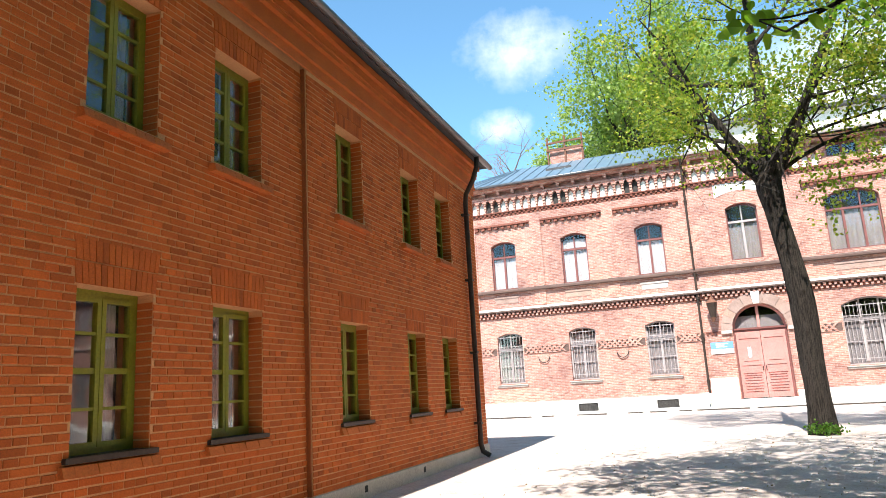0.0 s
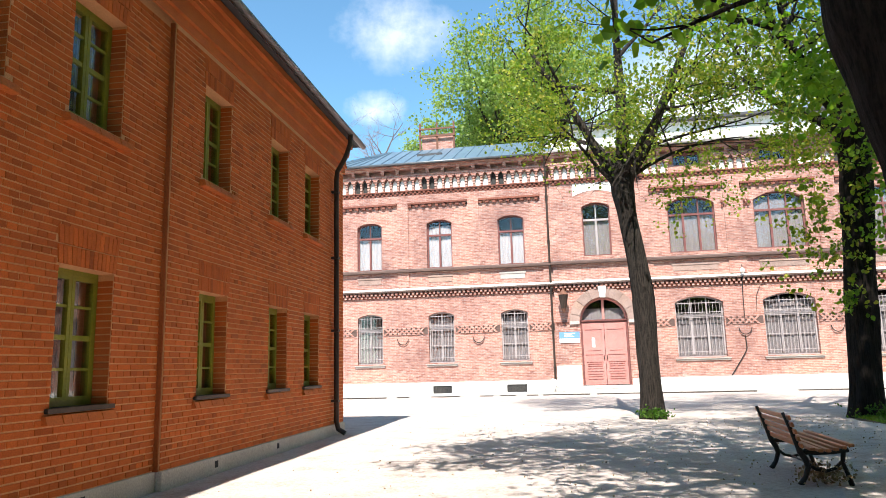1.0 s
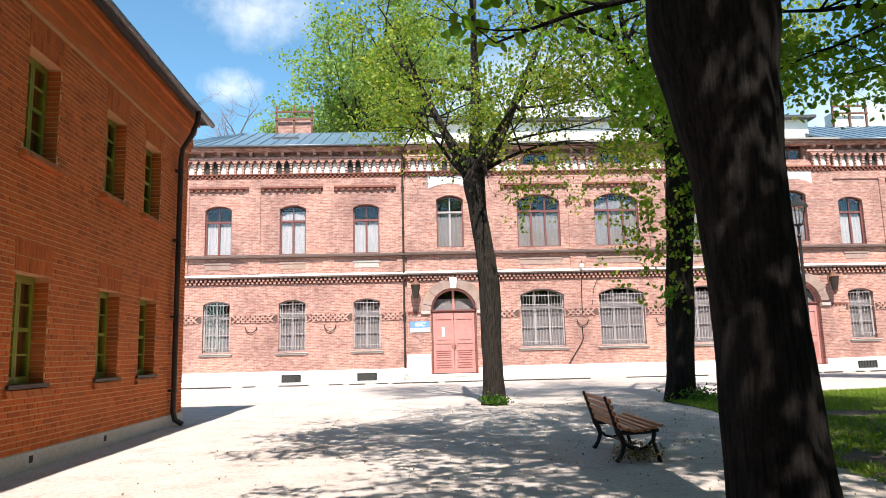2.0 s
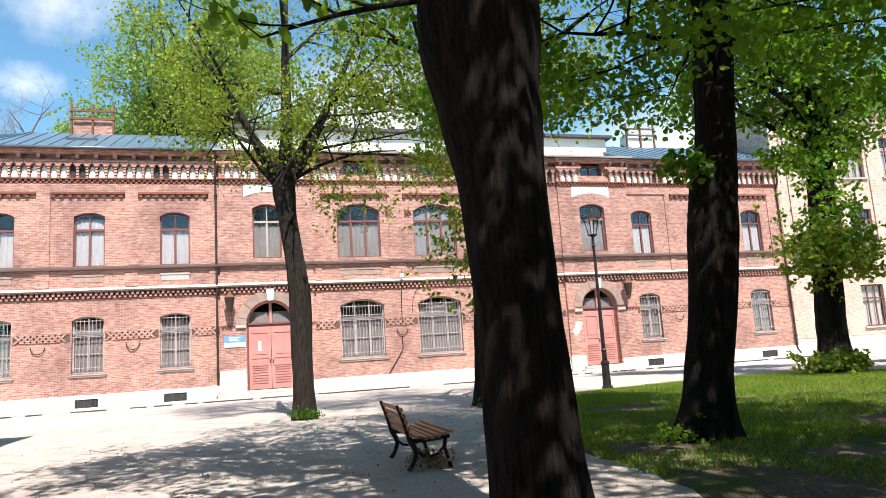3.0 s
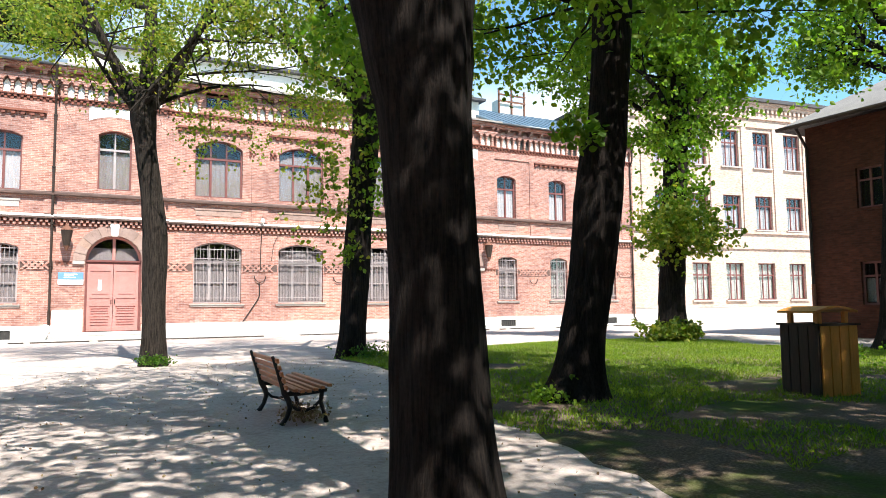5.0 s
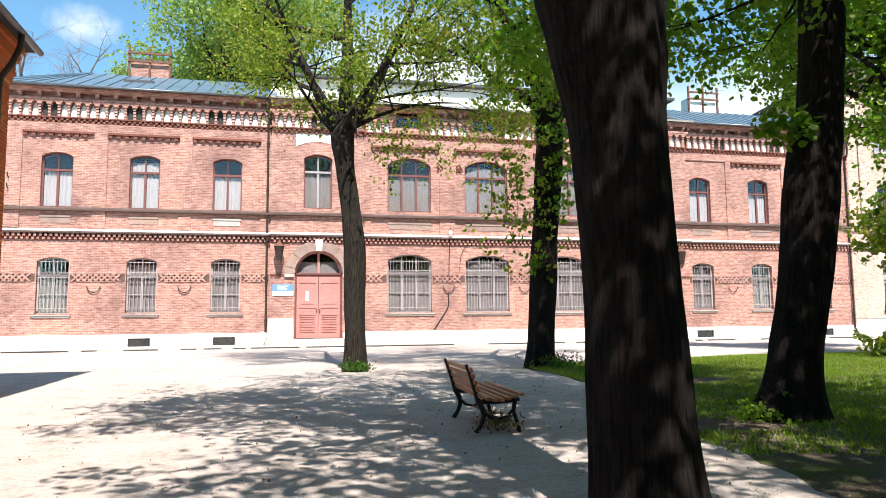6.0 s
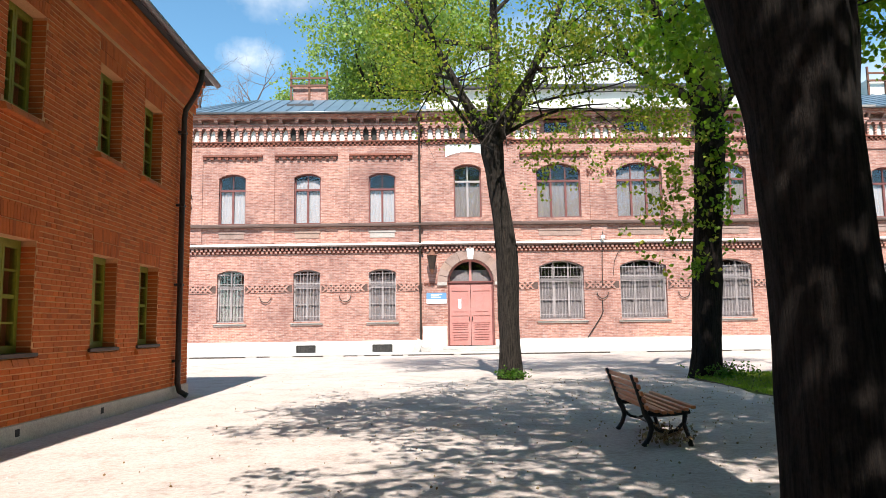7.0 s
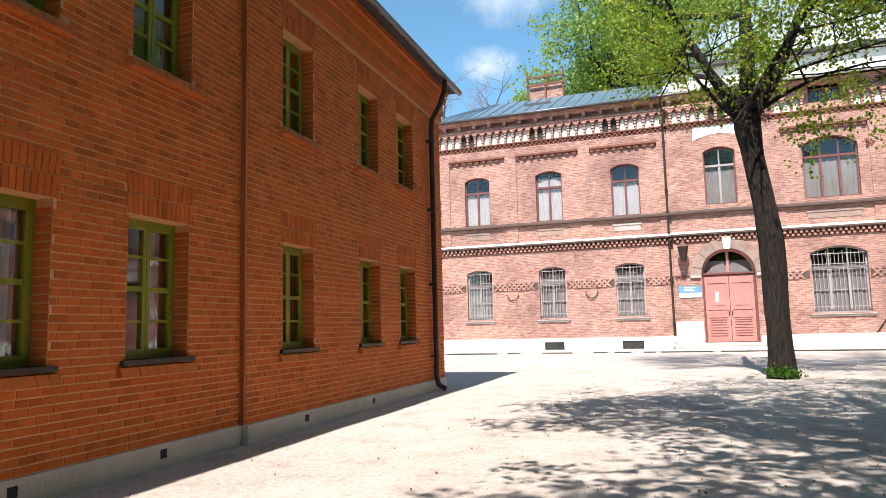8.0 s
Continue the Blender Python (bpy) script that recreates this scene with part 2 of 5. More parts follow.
PAVING = mottled("pale_paving", (0.48, 0.45, 0.42), (0.58, 0.55, 0.51), 0.8, 25, 0.9)


def lawn_material():
    m, nt, b = nodes_of("lawn_soil", 0.95, spec=0.1)
    v = coords(nt)
    big, mid, fine = noise_tex(nt, v, 0.5, 4), noise_tex(nt, v, 4, 5), noise_tex(nt, v, 40, 4)
    col = ramp(nt, mid, [(0.35, (0.03, 0.05, 0.010)), (0.65, (0.075, 0.11, 0.018))])
    earth = ramp(nt, fine, [(0.3, (0.06, 0.042, 0.03)), (0.55, (0.14, 0.10, 0.075)), (0.75, (0.26, 0.21, 0.165))])
    col = mix(nt, ramp(nt, big, [(0.46, (1, 1, 1)), (0.6, (0, 0, 0))]), col, earth)
    nt.links.new(col, b.inputs["Base Color"])
    bump(nt, b, fine, 0.7, 0.02)
    return m


SOIL = lawn_material()


# ---- building blocks ----
class Mesh:
    """Collects faces of one mesh."""

    def __init__(self):
        self.v, self.f = [], []

    def add(self, verts, faces):
        n = len(self.v)
        self.v += [tuple(p) for p in verts]
        self.f += [tuple(i + n for i in f) for f in faces]
        return self

    def box(self, x0, x1, y0, y1, z0, z1, m=None):
        p = [(x, y, z) for z in (z0, z1) for y in (y0, y1) for x in (x0, x1)]
        if m is not None:
            p = [m @ Vector(q) for q in p]
        return self.add(p, [(0, 2, 3, 1), (4, 5, 7, 6), (0, 1, 5, 4), (2, 6, 7, 3), (0, 4, 6, 2), (1, 3, 7, 5)])

    def prism(self, poly, y0, y1, m=None):
        """poly: (x, z) pairs, counter-clockwise seen from -y, drawn out from y0 to y1."""
        n = len(poly)
        p = [(x, y0, z) for x, z in poly] + [(x, y1, z) for x, z in poly]
        if m is not None:
            p = [m @ Vector(q) for q in p]
        sides = [(i, i + n, (i + 1) % n + n, (i + 1) % n) for i in range(n)]
        return self.add(p, [tuple(range(n)), tuple(range(2 * n - 1, n - 1, -1))] + sides)

    def tube(self, pts, radii, sides=8, rough=0.0, seed=0.0, caps=True):
        pts = [Vector(p) for p in pts]
        rings, ref = [], Vector((0.3, 1, 0.1)).normalized()
        for i, p in enumerate(pts):
            d = (pts[min(i + 1, len(pts) - 1)] - pts[max(i - 1, 0)]).normalized()
            a = d.cross(ref)
            a = a.normalized() if a.length > 1e-4 else d.orthogonal().normalized()
            b = d.cross(a)
            for k in range(sides):
                w = 2 * math.pi * k / sides
                r = radii[i]
                if rough:
                    q = Vector((math.cos(w) * 2.2 + seed, math.sin(w) * 2.2, p.z * 0.55))
                    s = Vector((math.cos(w) * 9 + seed, math.sin(w) * 9, p.z * 1.6))
                    r *= 1 + rough * noise.noise(q) + rough * 0.45 * noise.noise(s)
                rings.append(p + (a * math.cos(w) + b * math.sin(w)) * r)
        f = []
        for i in range(len(pts) - 1):
            for k in range(sides):
                k2 = (k + 1) % sides
                f.append((i * sides + k, i * sides + k2, (i + 1) * sides + k2, (i + 1) * sides + k))
        if caps:
            f += [tuple(range(sides - 1, -1, -1)), tuple(range((len(pts) - 1) * sides, len(pts) * sides))]
        return self.add(rings, f)

    def data(self, name, mat, smooth=False):
        me = bpy.data.meshes.new(name)
        me.from_pydata(self.v, [], self.f)
        me.materials.append(mat)
        if smooth:
            me.shade_smooth()
        me.update()
        return me


def thing(name, label, category, group="", at=None, kind=""):
    ob = tagged(new(name), label, category, group, kind)
    if at is not None:
        ob.matrix_basis = at
    return ob


def part(name, mesh, material, parent, label="", smooth=False, bevel=0.0, kind="", loc=None):
    """One mesh object under a thing or a part."""
    ob = new(name, mesh.data(name, material, smooth) if isinstance(mesh, Mesh) else mesh)
    ob.parent = parent
    if loc is not None:
        ob.location = loc
    if bevel:
        b = ob.modifiers.new("bevel", "BEVEL")
        b.width, b.segments, b.limit_method = bevel, 2, "ANGLE"
    return tagged(ob, label, kind=kind)


def solid(name, mesh, material, label, category, kind="", smooth=False, group=""):
    return tagged(new(name, mesh.data(name, material, smooth)), label, category, group, kind)


def arch(u0, u1, vs, rise, n=10):
    """Points of a segmental arch from (u0, vs) to (u1, vs)."""
    w = (u1 - u0) / 2
    r = (w * w + rise * rise) / (2 * rise)
    a = math.asin(min(1, w / r))
    return [((u0 + u1) / 2 + r * math.sin(-a + 2 * a * k / n), vs + rise - r + r * math.cos(-a + 2 * a * k / n)) for k in range(n + 1)]


def wall_with_openings(mesh, u0, u1, v0, v1, columns, d0, d1, m=None):
    """One joined wall from d0 to d1. columns: lists of openings (u0, u1, sill, springing, rise), one above the other."""
    ops = [o for c in columns for o in c]
    tops = lambda o: o[3] + o[4] + 0.04 if o[4] > 0.01 else o[3]
    us = sorted({round(v, 4) for v in [u0, u1] + [q for o in ops for q in o[:2]] if u0 - 1e-4 <= v <= u1 + 1e-4})
    vs = sorted({round(v, 4) for v in [v0, v1] + [q for o in ops for q in (o[2], tops(o))] if v0 - 1e-4 <= v <= v1 + 1e-4})
    ids, verts, faces = {}, [], []

    def vid(u, d, v):
        k = (round(u, 4), round(d, 4), round(v, 4))
        if k not in ids:
            ids[k] = len(verts)
            verts.append(Vector(k) if m is None else m @ Vector(k))
        return ids[k]

    def filled(i, j):
        if not (0 <= i < len(us) - 1 and 0 <= j < len(vs) - 1):
            return False
        u, v = (us[i] + us[i + 1]) / 2, (vs[j] + vs[j + 1]) / 2
        return not any(o[0] < u < o[1] and o[2] < v < tops(o) for o in ops)

    for i in range(len(us) - 1):
        for j in range(len(vs) - 1):
            if not filled(i, j):
                continue
            a, b, c, d = us[i], us[i + 1], vs[j], vs[j + 1]
            faces.append((vid(a, d0, c), vid(b, d0, c), vid(b, d0, d), vid(a, d0, d)))
            faces.append((vid(a, d1, d), vid(b, d1, d), vid(b, d1, c), vid(a, d1, c)))
            for (p, q), (k, l) in ((((a, c), (b, c)), (i, j - 1)), (((b, c), (b, d)), (i + 1, j)), (((b, d), (a, d)), (i, j + 1)), (((a, d), (a, c)), (i - 1, j))):
                if not filled(k, l):
                    faces.append((vid(q[0], d0, q[1]), vid(p[0], d0, p[1]), vid(p[0], d1, p[1]), vid(q[0], d1, q[1])))
    for o in ops:
        if o[4] > 0.01:
            pts, top = arch(o[0], o[1], o[3], o[4]), tops(o)
            for (xa, za), (xb, zb) in zip(pts, pts[1:]):
                faces.append((vid(xa, d0, za), vid(xb, d0, zb), vid(xb, d0, top), vid(xa, d0, top)))
                faces.append((vid(xa, d1, top), vid(xb, d1, top), vid(xb, d1, zb), vid(xa, d1, za)))
                faces.append((vid(xb, d0, zb), vid(xa, d0, za), vid(xa, d1, za), vid(xb, d1, zb)))
    mesh.add(verts, faces)


def stepped(mesh, x0, x1, y, steps):
    """A moulding along x: steps of (z0, z1, depth), contiguous, standing out of the plane y towards -y."""
    poly = [(0.0, steps[0][0])] + [q for z0, z1, o in steps for q in ((o, z0), (o, z1))] + [(0.0, steps[-1][1])]
    return mesh.prism(poly, x0, x1, Matrix.Translation((0, y - 0.002, 0)) @ Matrix(((0, 1, 0, 0), (-1, 0, 0, 0), (0, 0, 1, 0), (0, 0, 0, 1))))


# ---- ground ----
def ground_height(x, y):
    return 0.018 * noise.noise(Vector((x * 0.35, y * 0.35, 0))) + 0.008 * noise.noise(Vector((x * 1.7, y * 1.7, 3)))


g = Mesh()
xs = [-900, -200, -60, -25] + [-16 + 0.4 * i for i in range(0, 126)] + [45, 70, 200, 900]
ys = [-900, -200, -60, -20] + [-8 + 0.4 * i for i in range(0, 111)] + [50, 70, 200, 900]
flat = lambda x, y: ground_height(x, y) if -15 < x < 34 and -7 < y < 34 else 0.0
g.add([(x, y, flat(x, y)) for y in ys for x in xs],
      [(j * len(xs) + i, j * len(xs) + i + 1, (j + 1) * len(xs) + i + 1, (j + 1) * len(xs) + i) for j in range(len(ys) - 1) for i in range(len(xs) - 1)])
solid("ground", g, SAND, "pale trodden sandy yard with worn patches", "ground", "structure", smooth=True)

pv = Mesh()
pv.box(-20, 60, 32.6, 36, -0.2, 0.06)
pavement = solid("pavement", pv, PAVING, "pale sunlit paved strip along the old brick house", "pavement", "structure")
kerb_data = Mesh().box(0, 0.992, 0, 0.13, -0.1, 0.07).data("kerb_stone", CONCRETE)
for k in range(56):
    part("kerb_stone", kerb_data, None, pavement, loc=(-16 + k, 32.46, 0))


# dirt and dry weeds gathered along the kerb
dirt, x = Mesh(), -12.0
dr_ = random.Random(31)
while x < 33:
    ln, wd_ = dr_.uniform(0.2, 0.8), dr_.uniform(0.03, 0.15)
    if dr_.random() < 0.7:
        y0 = 32.44 - dr_.uniform(0.0, 0.05)
        dirt.prism([(0, -0.02), (wd_, -0.02), (wd_ * 0.8, 0.02), (wd_ * 0.3, 0.045), (0, 0.05)], x, x + ln, Matrix.Translation((0, y0, 0.0)) @ Matrix(((0, 1, 0, 0), (-1, 0, 0, 0), (0, 0, 1, 0), (0, 0, 0, 1))))
    x += ln * dr_.uniform(0.8, 1.02)
solid("kerb_dirt", dirt, EARTH, "dark dirt and dry weeds along the kerb", "dirt", "stuff")


# ---- old brick house ----
FY = 35.0
house = thing("brick_house", "long old red brick house with arcaded frieze and blue metal roof", "building")
RISE_L, RISE_R = (-1.08, 3.36), (17.05, 21.36)
UP_S = [(-11.25, -9.92), (-7.5, -6.18), (-3.79, -2.45), (21.65, 22.97), (25.4, 26.7), (29.2, 30.6)]
CEN = [(4.63, 6.86), (8.66, 10.98), (13.0, 15.25)]
DOORS = [((0.09, 2.37), (0.47, 1.85)), ((17.92, 20.05), (18.3, 19.85))]


def small_cols(lo, hi):
    return [[(a, b, 1.6, 3.98, 0.18), (a, b, 6.45, 8.80, 0.2)] for a, b in UP_S if lo < a < hi]


w = Mesh()
wall_with_openings(w, -13.2, RISE_L[0], 0.0, 12.0, small_cols(-14, 0), FY, FY + 0.6)
wall_with_openings(w, RISE_L[1], RISE_R[0], 0.0, 12.0, [[(a, b, 1.55, 4.15, 0.31), (a, b, 6.62, 9.02, 0.38), ((a + b) / 2 - 0.66, (a + b) / 2 + 0.66, 11.0, 11.88, 0)] for a, b in CEN], FY, FY + 0.6)
wall_with_openings(w, RISE_R[1], 32.2, 0.0, 12.0, small_cols(20, 40), FY, FY + 0.6)
part("wall", w, OLD_BRICK, house, "weathered pinkish red brick wall")
for n, ((r0, r1), (dr, wn_)) in enumerate(zip((RISE_L, RISE_R), DOORS)):
    w = Mesh()
    col = [(dr[0], dr[1], 0.30, 3.45, 1.12), (wn_[0], wn_[1], 6.65, 9.14, 0.22)]
    if n:
        col.append(((r0 + r1) / 2 - 0.62, (r0 + r1) / 2 + 0.75, 11.0, 11.88, 0))
    wall_with_openings(w, r0, r1, 0.0, 12.2, [col], FY - 0.16, FY + 0.6)
    part("projecting_bay", w, OLD_BRICK, house, "slightly projecting brick bay round an arched door")
bk = Mesh()
bk.box(-13.2, 32.2, FY + 10, FY + 10.4, 0, 12)
bk.box(-13.2, -12.6, FY + 0.6, FY + 10, 0, 12)
bk.box(31.6, 32.2, FY + 0.6, FY + 10, 0, 12)
part("back_wall", bk, OLD_BRICK, house)
fl = Mesh()
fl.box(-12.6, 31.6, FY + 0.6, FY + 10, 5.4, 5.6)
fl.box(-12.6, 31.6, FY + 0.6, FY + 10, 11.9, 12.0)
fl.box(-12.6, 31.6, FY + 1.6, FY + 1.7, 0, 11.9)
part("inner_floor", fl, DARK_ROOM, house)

# plinth with cellar vents
VENTS = [(-7.33, -6.37), (-3.62, -2.63), (21.72, 22.75), (29.42, 30.52)]
pl = Mesh()
for a, b in ((-13.26, RISE_L[0] - 0.06), (RISE_L[1] + 0.06, RISE_R[0] - 0.06), (RISE_R[1] + 0.06, 32.26)):
    wall_with_openings(pl, a, b, 0.0, 0.64, [[(p, q, 0.08, 0.46, 0)] for p, q in VENTS if a < p < b], FY - 0.09, FY - 0.002)
for (r0, r1), (dr, _), h_ in zip((RISE_L, RISE_R), DOORS, (1.3, 0.9)):
    pl.box(r0 - 0.06, dr[0] - 0.05, FY - 0.25, FY - 0.163, 0, h_)
    pl.box(dr[1] + 0.05, r1 + 0.06, FY - 0.25, FY - 0.163, 0, 0.62)
part("plinth", pl, PLASTER, house, "whitewashed plinth, stained near the ground")
for p, q in VENTS:
    # dark sheet behind the bars stands for the unlit cellar
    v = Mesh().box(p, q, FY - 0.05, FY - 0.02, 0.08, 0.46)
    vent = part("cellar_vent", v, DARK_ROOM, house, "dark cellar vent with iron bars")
    for k in range(7):
        x = p + (q - p) * (k + 0.5) / 7
        part("bar", Mesh().box(x - 0.012, x + 0.012, FY - 0.075, FY - 0.052, 0.08, 0.46), IRON, vent)
for (dr, _) in DOORS:
    part("door_step", Mesh().box(dr[0] - 0.45, dr[1] + 0.45, FY - 0.75, FY - 0.26, 0, 0.17), CONCRETE, house, "worn pale stone step", bevel=0.02)
    part("door_step", Mesh().box(dr[0] - 0.25, dr[1] + 0.25, FY - 0.5, FY - 0.17, 0.17, 0.33), CONCRETE, house, "worn pale stone step", bevel=0.02)


def frame_window(parent, a, b, sill, spring, rise, y, paint, sash, mull, grille=False, curtain=True, wood_sill=False, dim=False):
    """A window with frame, transom, mullions, panes, curtain and sill, set back in its opening."""
    fr = Mesh()
    t = 0.07
    fr.box(a, a + t, y, y + 0.09, sill, spring)
    fr.box(b - t, b, y, y + 0.09, sill, spring)
    fr.box(a + t, b - t, y, y + 0.09, sill, sill + t)
    top = arch(a, b, spring, rise) if rise > 0.01 else [(a, spring), (b, spring)]
    inner = arch(a + t, b - t, spring - 0.02, max(rise - t * 0.6, 0.02)) if rise > 0.01 else [(a + t, spring - t), (b - t, spring - t)]
    for (p, q), (p2, q2) in zip(zip(top, top[1:]), zip(inner, inner[1:])):
        fr.prism([p2, q2, q, p], y, y + 0.09)
    win = part("window", fr, paint, parent)
    bars = Mesh()
    tz = sill + (spring + rise - sill) * 0.68
    bars.box(a + t, b - t, y - 0.03, y + 0.07, tz - 0.05, tz + 0.05)
    for k in range(1, mull):
        x = a + (b - a) * k / mull
        h = max(z for xx, z in inner) - 0.01
        bars.box(x - 0.05, x + 0.05, y - 0.015, y + 0.07, sill + t, tz - 0.05)
        bars.box(x - 0.03, x + 0.03, y - 0.01, y + 0.07, tz + 0.05, h)
    zb = sill + (tz - sill) * 0.5
    for k in range(mull):
        xa, xb = a + (b - a) * k / mull + 0.05, a + (b - a) * (k + 1) / mull - 0.05
        if grille:
            bars.box(xa, xb, y + 0.01, y + 0.05, zb - 0.018, zb + 0.018)
    part("sash", bars, sash, win)
    for k in range(mull):
        xa, xb = a + (b - a) * k / mull + 0.02, a + (b - a) * (k + 1) / mull - 0.02
        part("pane", Mesh().box(xa, xb, y + 0.028, y + 0.032, sill + 0.03, tz), GLASS, win).visible_shadow = False
        ztop = spring + rise * (0.55 if mull < 3 or k in (0, mull - 1) else 0.9)
        part("pane", Mesh().box(xa, xb, y + 0.028, y + 0.032, tz, ztop), GLASS, win).visible_shadow = False
    if curtain:
        c = Mesh()
        n = 26
        zt = tz + (spring + rise - tz) * (0.62 if random.random() < 0.45 else -0.02)
        p = [(a + (b - a) * k / n, y + 0.10 + 0.02 * math.sin(k * 1.9) + 0.01 * random.random(), z) for z in (sill, zt) for k in range(n + 1)]
        c.add(p, [(k, k + 1, k + n + 2, k + n + 1) for k in range(n)])
        c.add([(q[0], q[1] + 0.01, q[2]) for q in p], [(k, k + n + 1, k + n + 2, k + 1) for k in range(n)])
        # grilled and dim windows take the darkened curtain copy
        part("curtain", c, DIM_CURTAIN if grille or dim else CURTAIN, win, "dim grey curtain" if grille or dim else "pale hanging net curtain")
    if grille:
        gr = Mesh()
        n = max(7, int((b - a) / 0.15))
        for k in range(1, n):
            x = a + (b - a) * k / n
            gr.box(x - 0.008, x + 0.008, y - 0.128, y - 0.112, sill + 0.06, spring + (0.02 if k % 2 else 0.1))
        for z in (sill + 0.25, tz - 0.1, tz + 0.14, spring - 0.03):
            gr.box(a, b, y - 0.136, y - 0.102, z - 0.014, z + 0.014)
        for k in range(n):
            x = a + (b - a) * (k + 0.5) / n
            gr.tube([(x + 0.05 * math.cos(q), y - 0.12, tz + 0.03 + 0.05 * math.sin(q)) for q in [i * 0.7 for i in range(10)]], [0.008] * 10, 4)
        part("grille", gr, PALE_PAINT, win, "pale painted iron window grille")
    if wood_sill:
        s = Mesh().prism([(0, 0), (0.3, 0), (0.3, 0.05), (0, 0.02)], 0, b - a + 0.3, Matrix.Translation((a - 0.15, y - 0.31, sill - 0.085)) @ Matrix(((0, 1, 0, 0), (1, 0, 0, 0), (0, 0, 1, 0), (0, 0, 0, 1))))
        s.box(a - 0.11, b + 0.11, y - 0.26, y - 0.2, sill - 0.17, sill - 0.087)
        part("sill", s, PALE_ROOF, win, "pale stone window sill")
    return win


for a, b in UP_S:
    frame_window(house, a, b, 1.6, 3.98, 0.18, FY + 0.2, PALE_PAINT, PALE_PAINT, 2, grille=True, wood_sill=True)
    frame_window(house, a, b, 6.45, 8.80, 0.2, FY + 0.18, BROWN_PAINT, BROWN_PAINT, 2)
for a, b in CEN:
    frame_window(house, a, b, 1.55, 4.15, 0.31, FY + 0.2, PALE_PAINT, PALE_PAINT, 3, grille=True, wood_sill=True)
    frame_window(house, a, b, 6.62, 9.02, 0.38, FY + 0.18, BROWN_PAINT, BROWN_PAINT, 3, dim=True)
    c = (a + b) / 2
    frame_window(house, c - 0.66, c + 0.66, 11.0, 11.88, 0, FY + 0.2, BROWN_PAINT, BROWN_PAINT, 2, curtain=False)
for n, (dr, wd) in enumerate(DOORS):
    frame_window(house, wd[0], wd[1], 6.65, 9.14, 0.22, FY + 0.05, BROWN_PAINT, PALE_PAINT, 2, dim=True)
    if n:
        c = (RISE_R[0] + RISE_R[1]) / 2 + 0.06
        frame_window(house, c - 0.68, c + 0.68, 11.0, 11.88, 0, FY + 0.05, BROWN_PAINT, BROWN_PAINT, 2, curtain=False)
    # double door with panels, fanlight and stone arch
    a, b, y = dr[0], dr[1], FY + 0.08
    dm = Mesh()
    dm.box(a, b, y, y + 0.1, 3.33, 3.5)
    dm.box(a, b, y - 0.06, y + 0.02, 3.42, 3.48)
    dm.box(a, a + 0.09, y, y + 0.1, 0.33, 3.33)
    dm.box(b - 0.09, b, y, y + 0.1, 0.33, 3.33)
    door = part("door", dm, BROWN_PAINT, house, "faded red double door under an arched fanlight")
    for s in (0, 1):
        x0 = a + 0.09 + s * (b - a - 0.18) / 2 + 0.01
        x1 = x0 + (b - a - 0.18) / 2 - 0.02
        lf = Mesh().box(x0, x1, y + 0.03, y + 0.08, 0.35, 3.32)
        lf.box(x0, x0 + 0.11, y, y + 0.03, 0.35, 3.32)
        lf.box(x1 - 0.11, x1, y, y + 0.03, 0.35, 3.32)
        for z0, z1 in ((0.35, 0.55), (1.0, 1.08), (1.45, 1.62), (1.8, 1.88), (3.02, 3.32)):
            lf.box(x0 + 0.11, x1 - 0.11, y, y + 0.03, z0, z1)
        lf.box(x0 + 0.2, x1 - 0.2, y + 0.005, y + 0.03, 2.0, 2.9)
        for z in (0.66, 0.78, 0.9, 1.16, 1.28, 1.38):
            lf.box(x0 + 0.16, x1 - 0.16, y - 0.005, y + 0.03, z - 0.025, z + 0.025)
        leaf = part("door_leaf", lf, DOOR_PAINT, door)
        hx = x1 - 0.06 if s == 0 else x0 + 0.06
        part("door_handle", Mesh().box(hx - 0.02, hx + 0.02, y - 0.04, y, 1.55, 1.75), IRON, leaf, "dark iron handle")
    fan = Mesh().prism(arch(a, b, 3.5, 1.07, 14)[::-1] + arch(a + 0.1, b - 0.1, 3.5, 0.97, 14), y, y + 0.1)
    fl_ = part("fanlight", fan, DOOR_PAINT, door)
    part("mullion", Mesh().box((a + b) / 2 - 0.06, (a + b) / 2 + 0.06, y + 0.002, y + 0.098, 3.5, 4.48), DOOR_PAINT, fl_)
    part("pane", Mesh().box(a + 0.05, b - 0.05, y + 0.05, y + 0.055, 3.5, 4.3), GLASS, door).visible_shadow = False
    # flat grey board imitates the pale reflection low in the panes
    part("reflection_board", Mesh().box(a + 0.12, b - 0.12, y + 0.14, y + 0.15, 3.5, 4.05), DIM_CURTAIN, fl_, "grey board standing in for the reflection in the fanlight")
    pts0, pts1 = arch(a - 0.02, b + 0.02, 3.45, 1.13, 14), arch(a - 0.5, b + 0.5, 3.45, 1.62, 14)
    for k in range(14):
        vs = Mesh().prism([pts0[k], pts0[k + 1], pts1[k + 1], pts1[k]], FY - 0.215 - 0.02 * (k % 2), FY - 0.162)
        part("arch_stone", vs, STONE, house, bevel=0.01)
    key = Mesh().prism([((a + b) / 2 - 0.13, 4.55), ((a + b) / 2 + 0.13, 4.55), ((a + b) / 2 + 0.2, 5.12), ((a + b) / 2 - 0.2, 5.12)], FY - 0.30, FY - 0.163)
    part("keystone", key, PLASTER, house, "white keystone", bevel=0.015)
    for x0, x1 in ((a - 0.5, a - 0.03), (b + 0.03, b + 0.5)):
        part("impost", Mesh().box(x0, x1, FY - 0.27, FY - 0.163, 3.28, 3.44), PALE_ROOF, house, bevel=0.015)
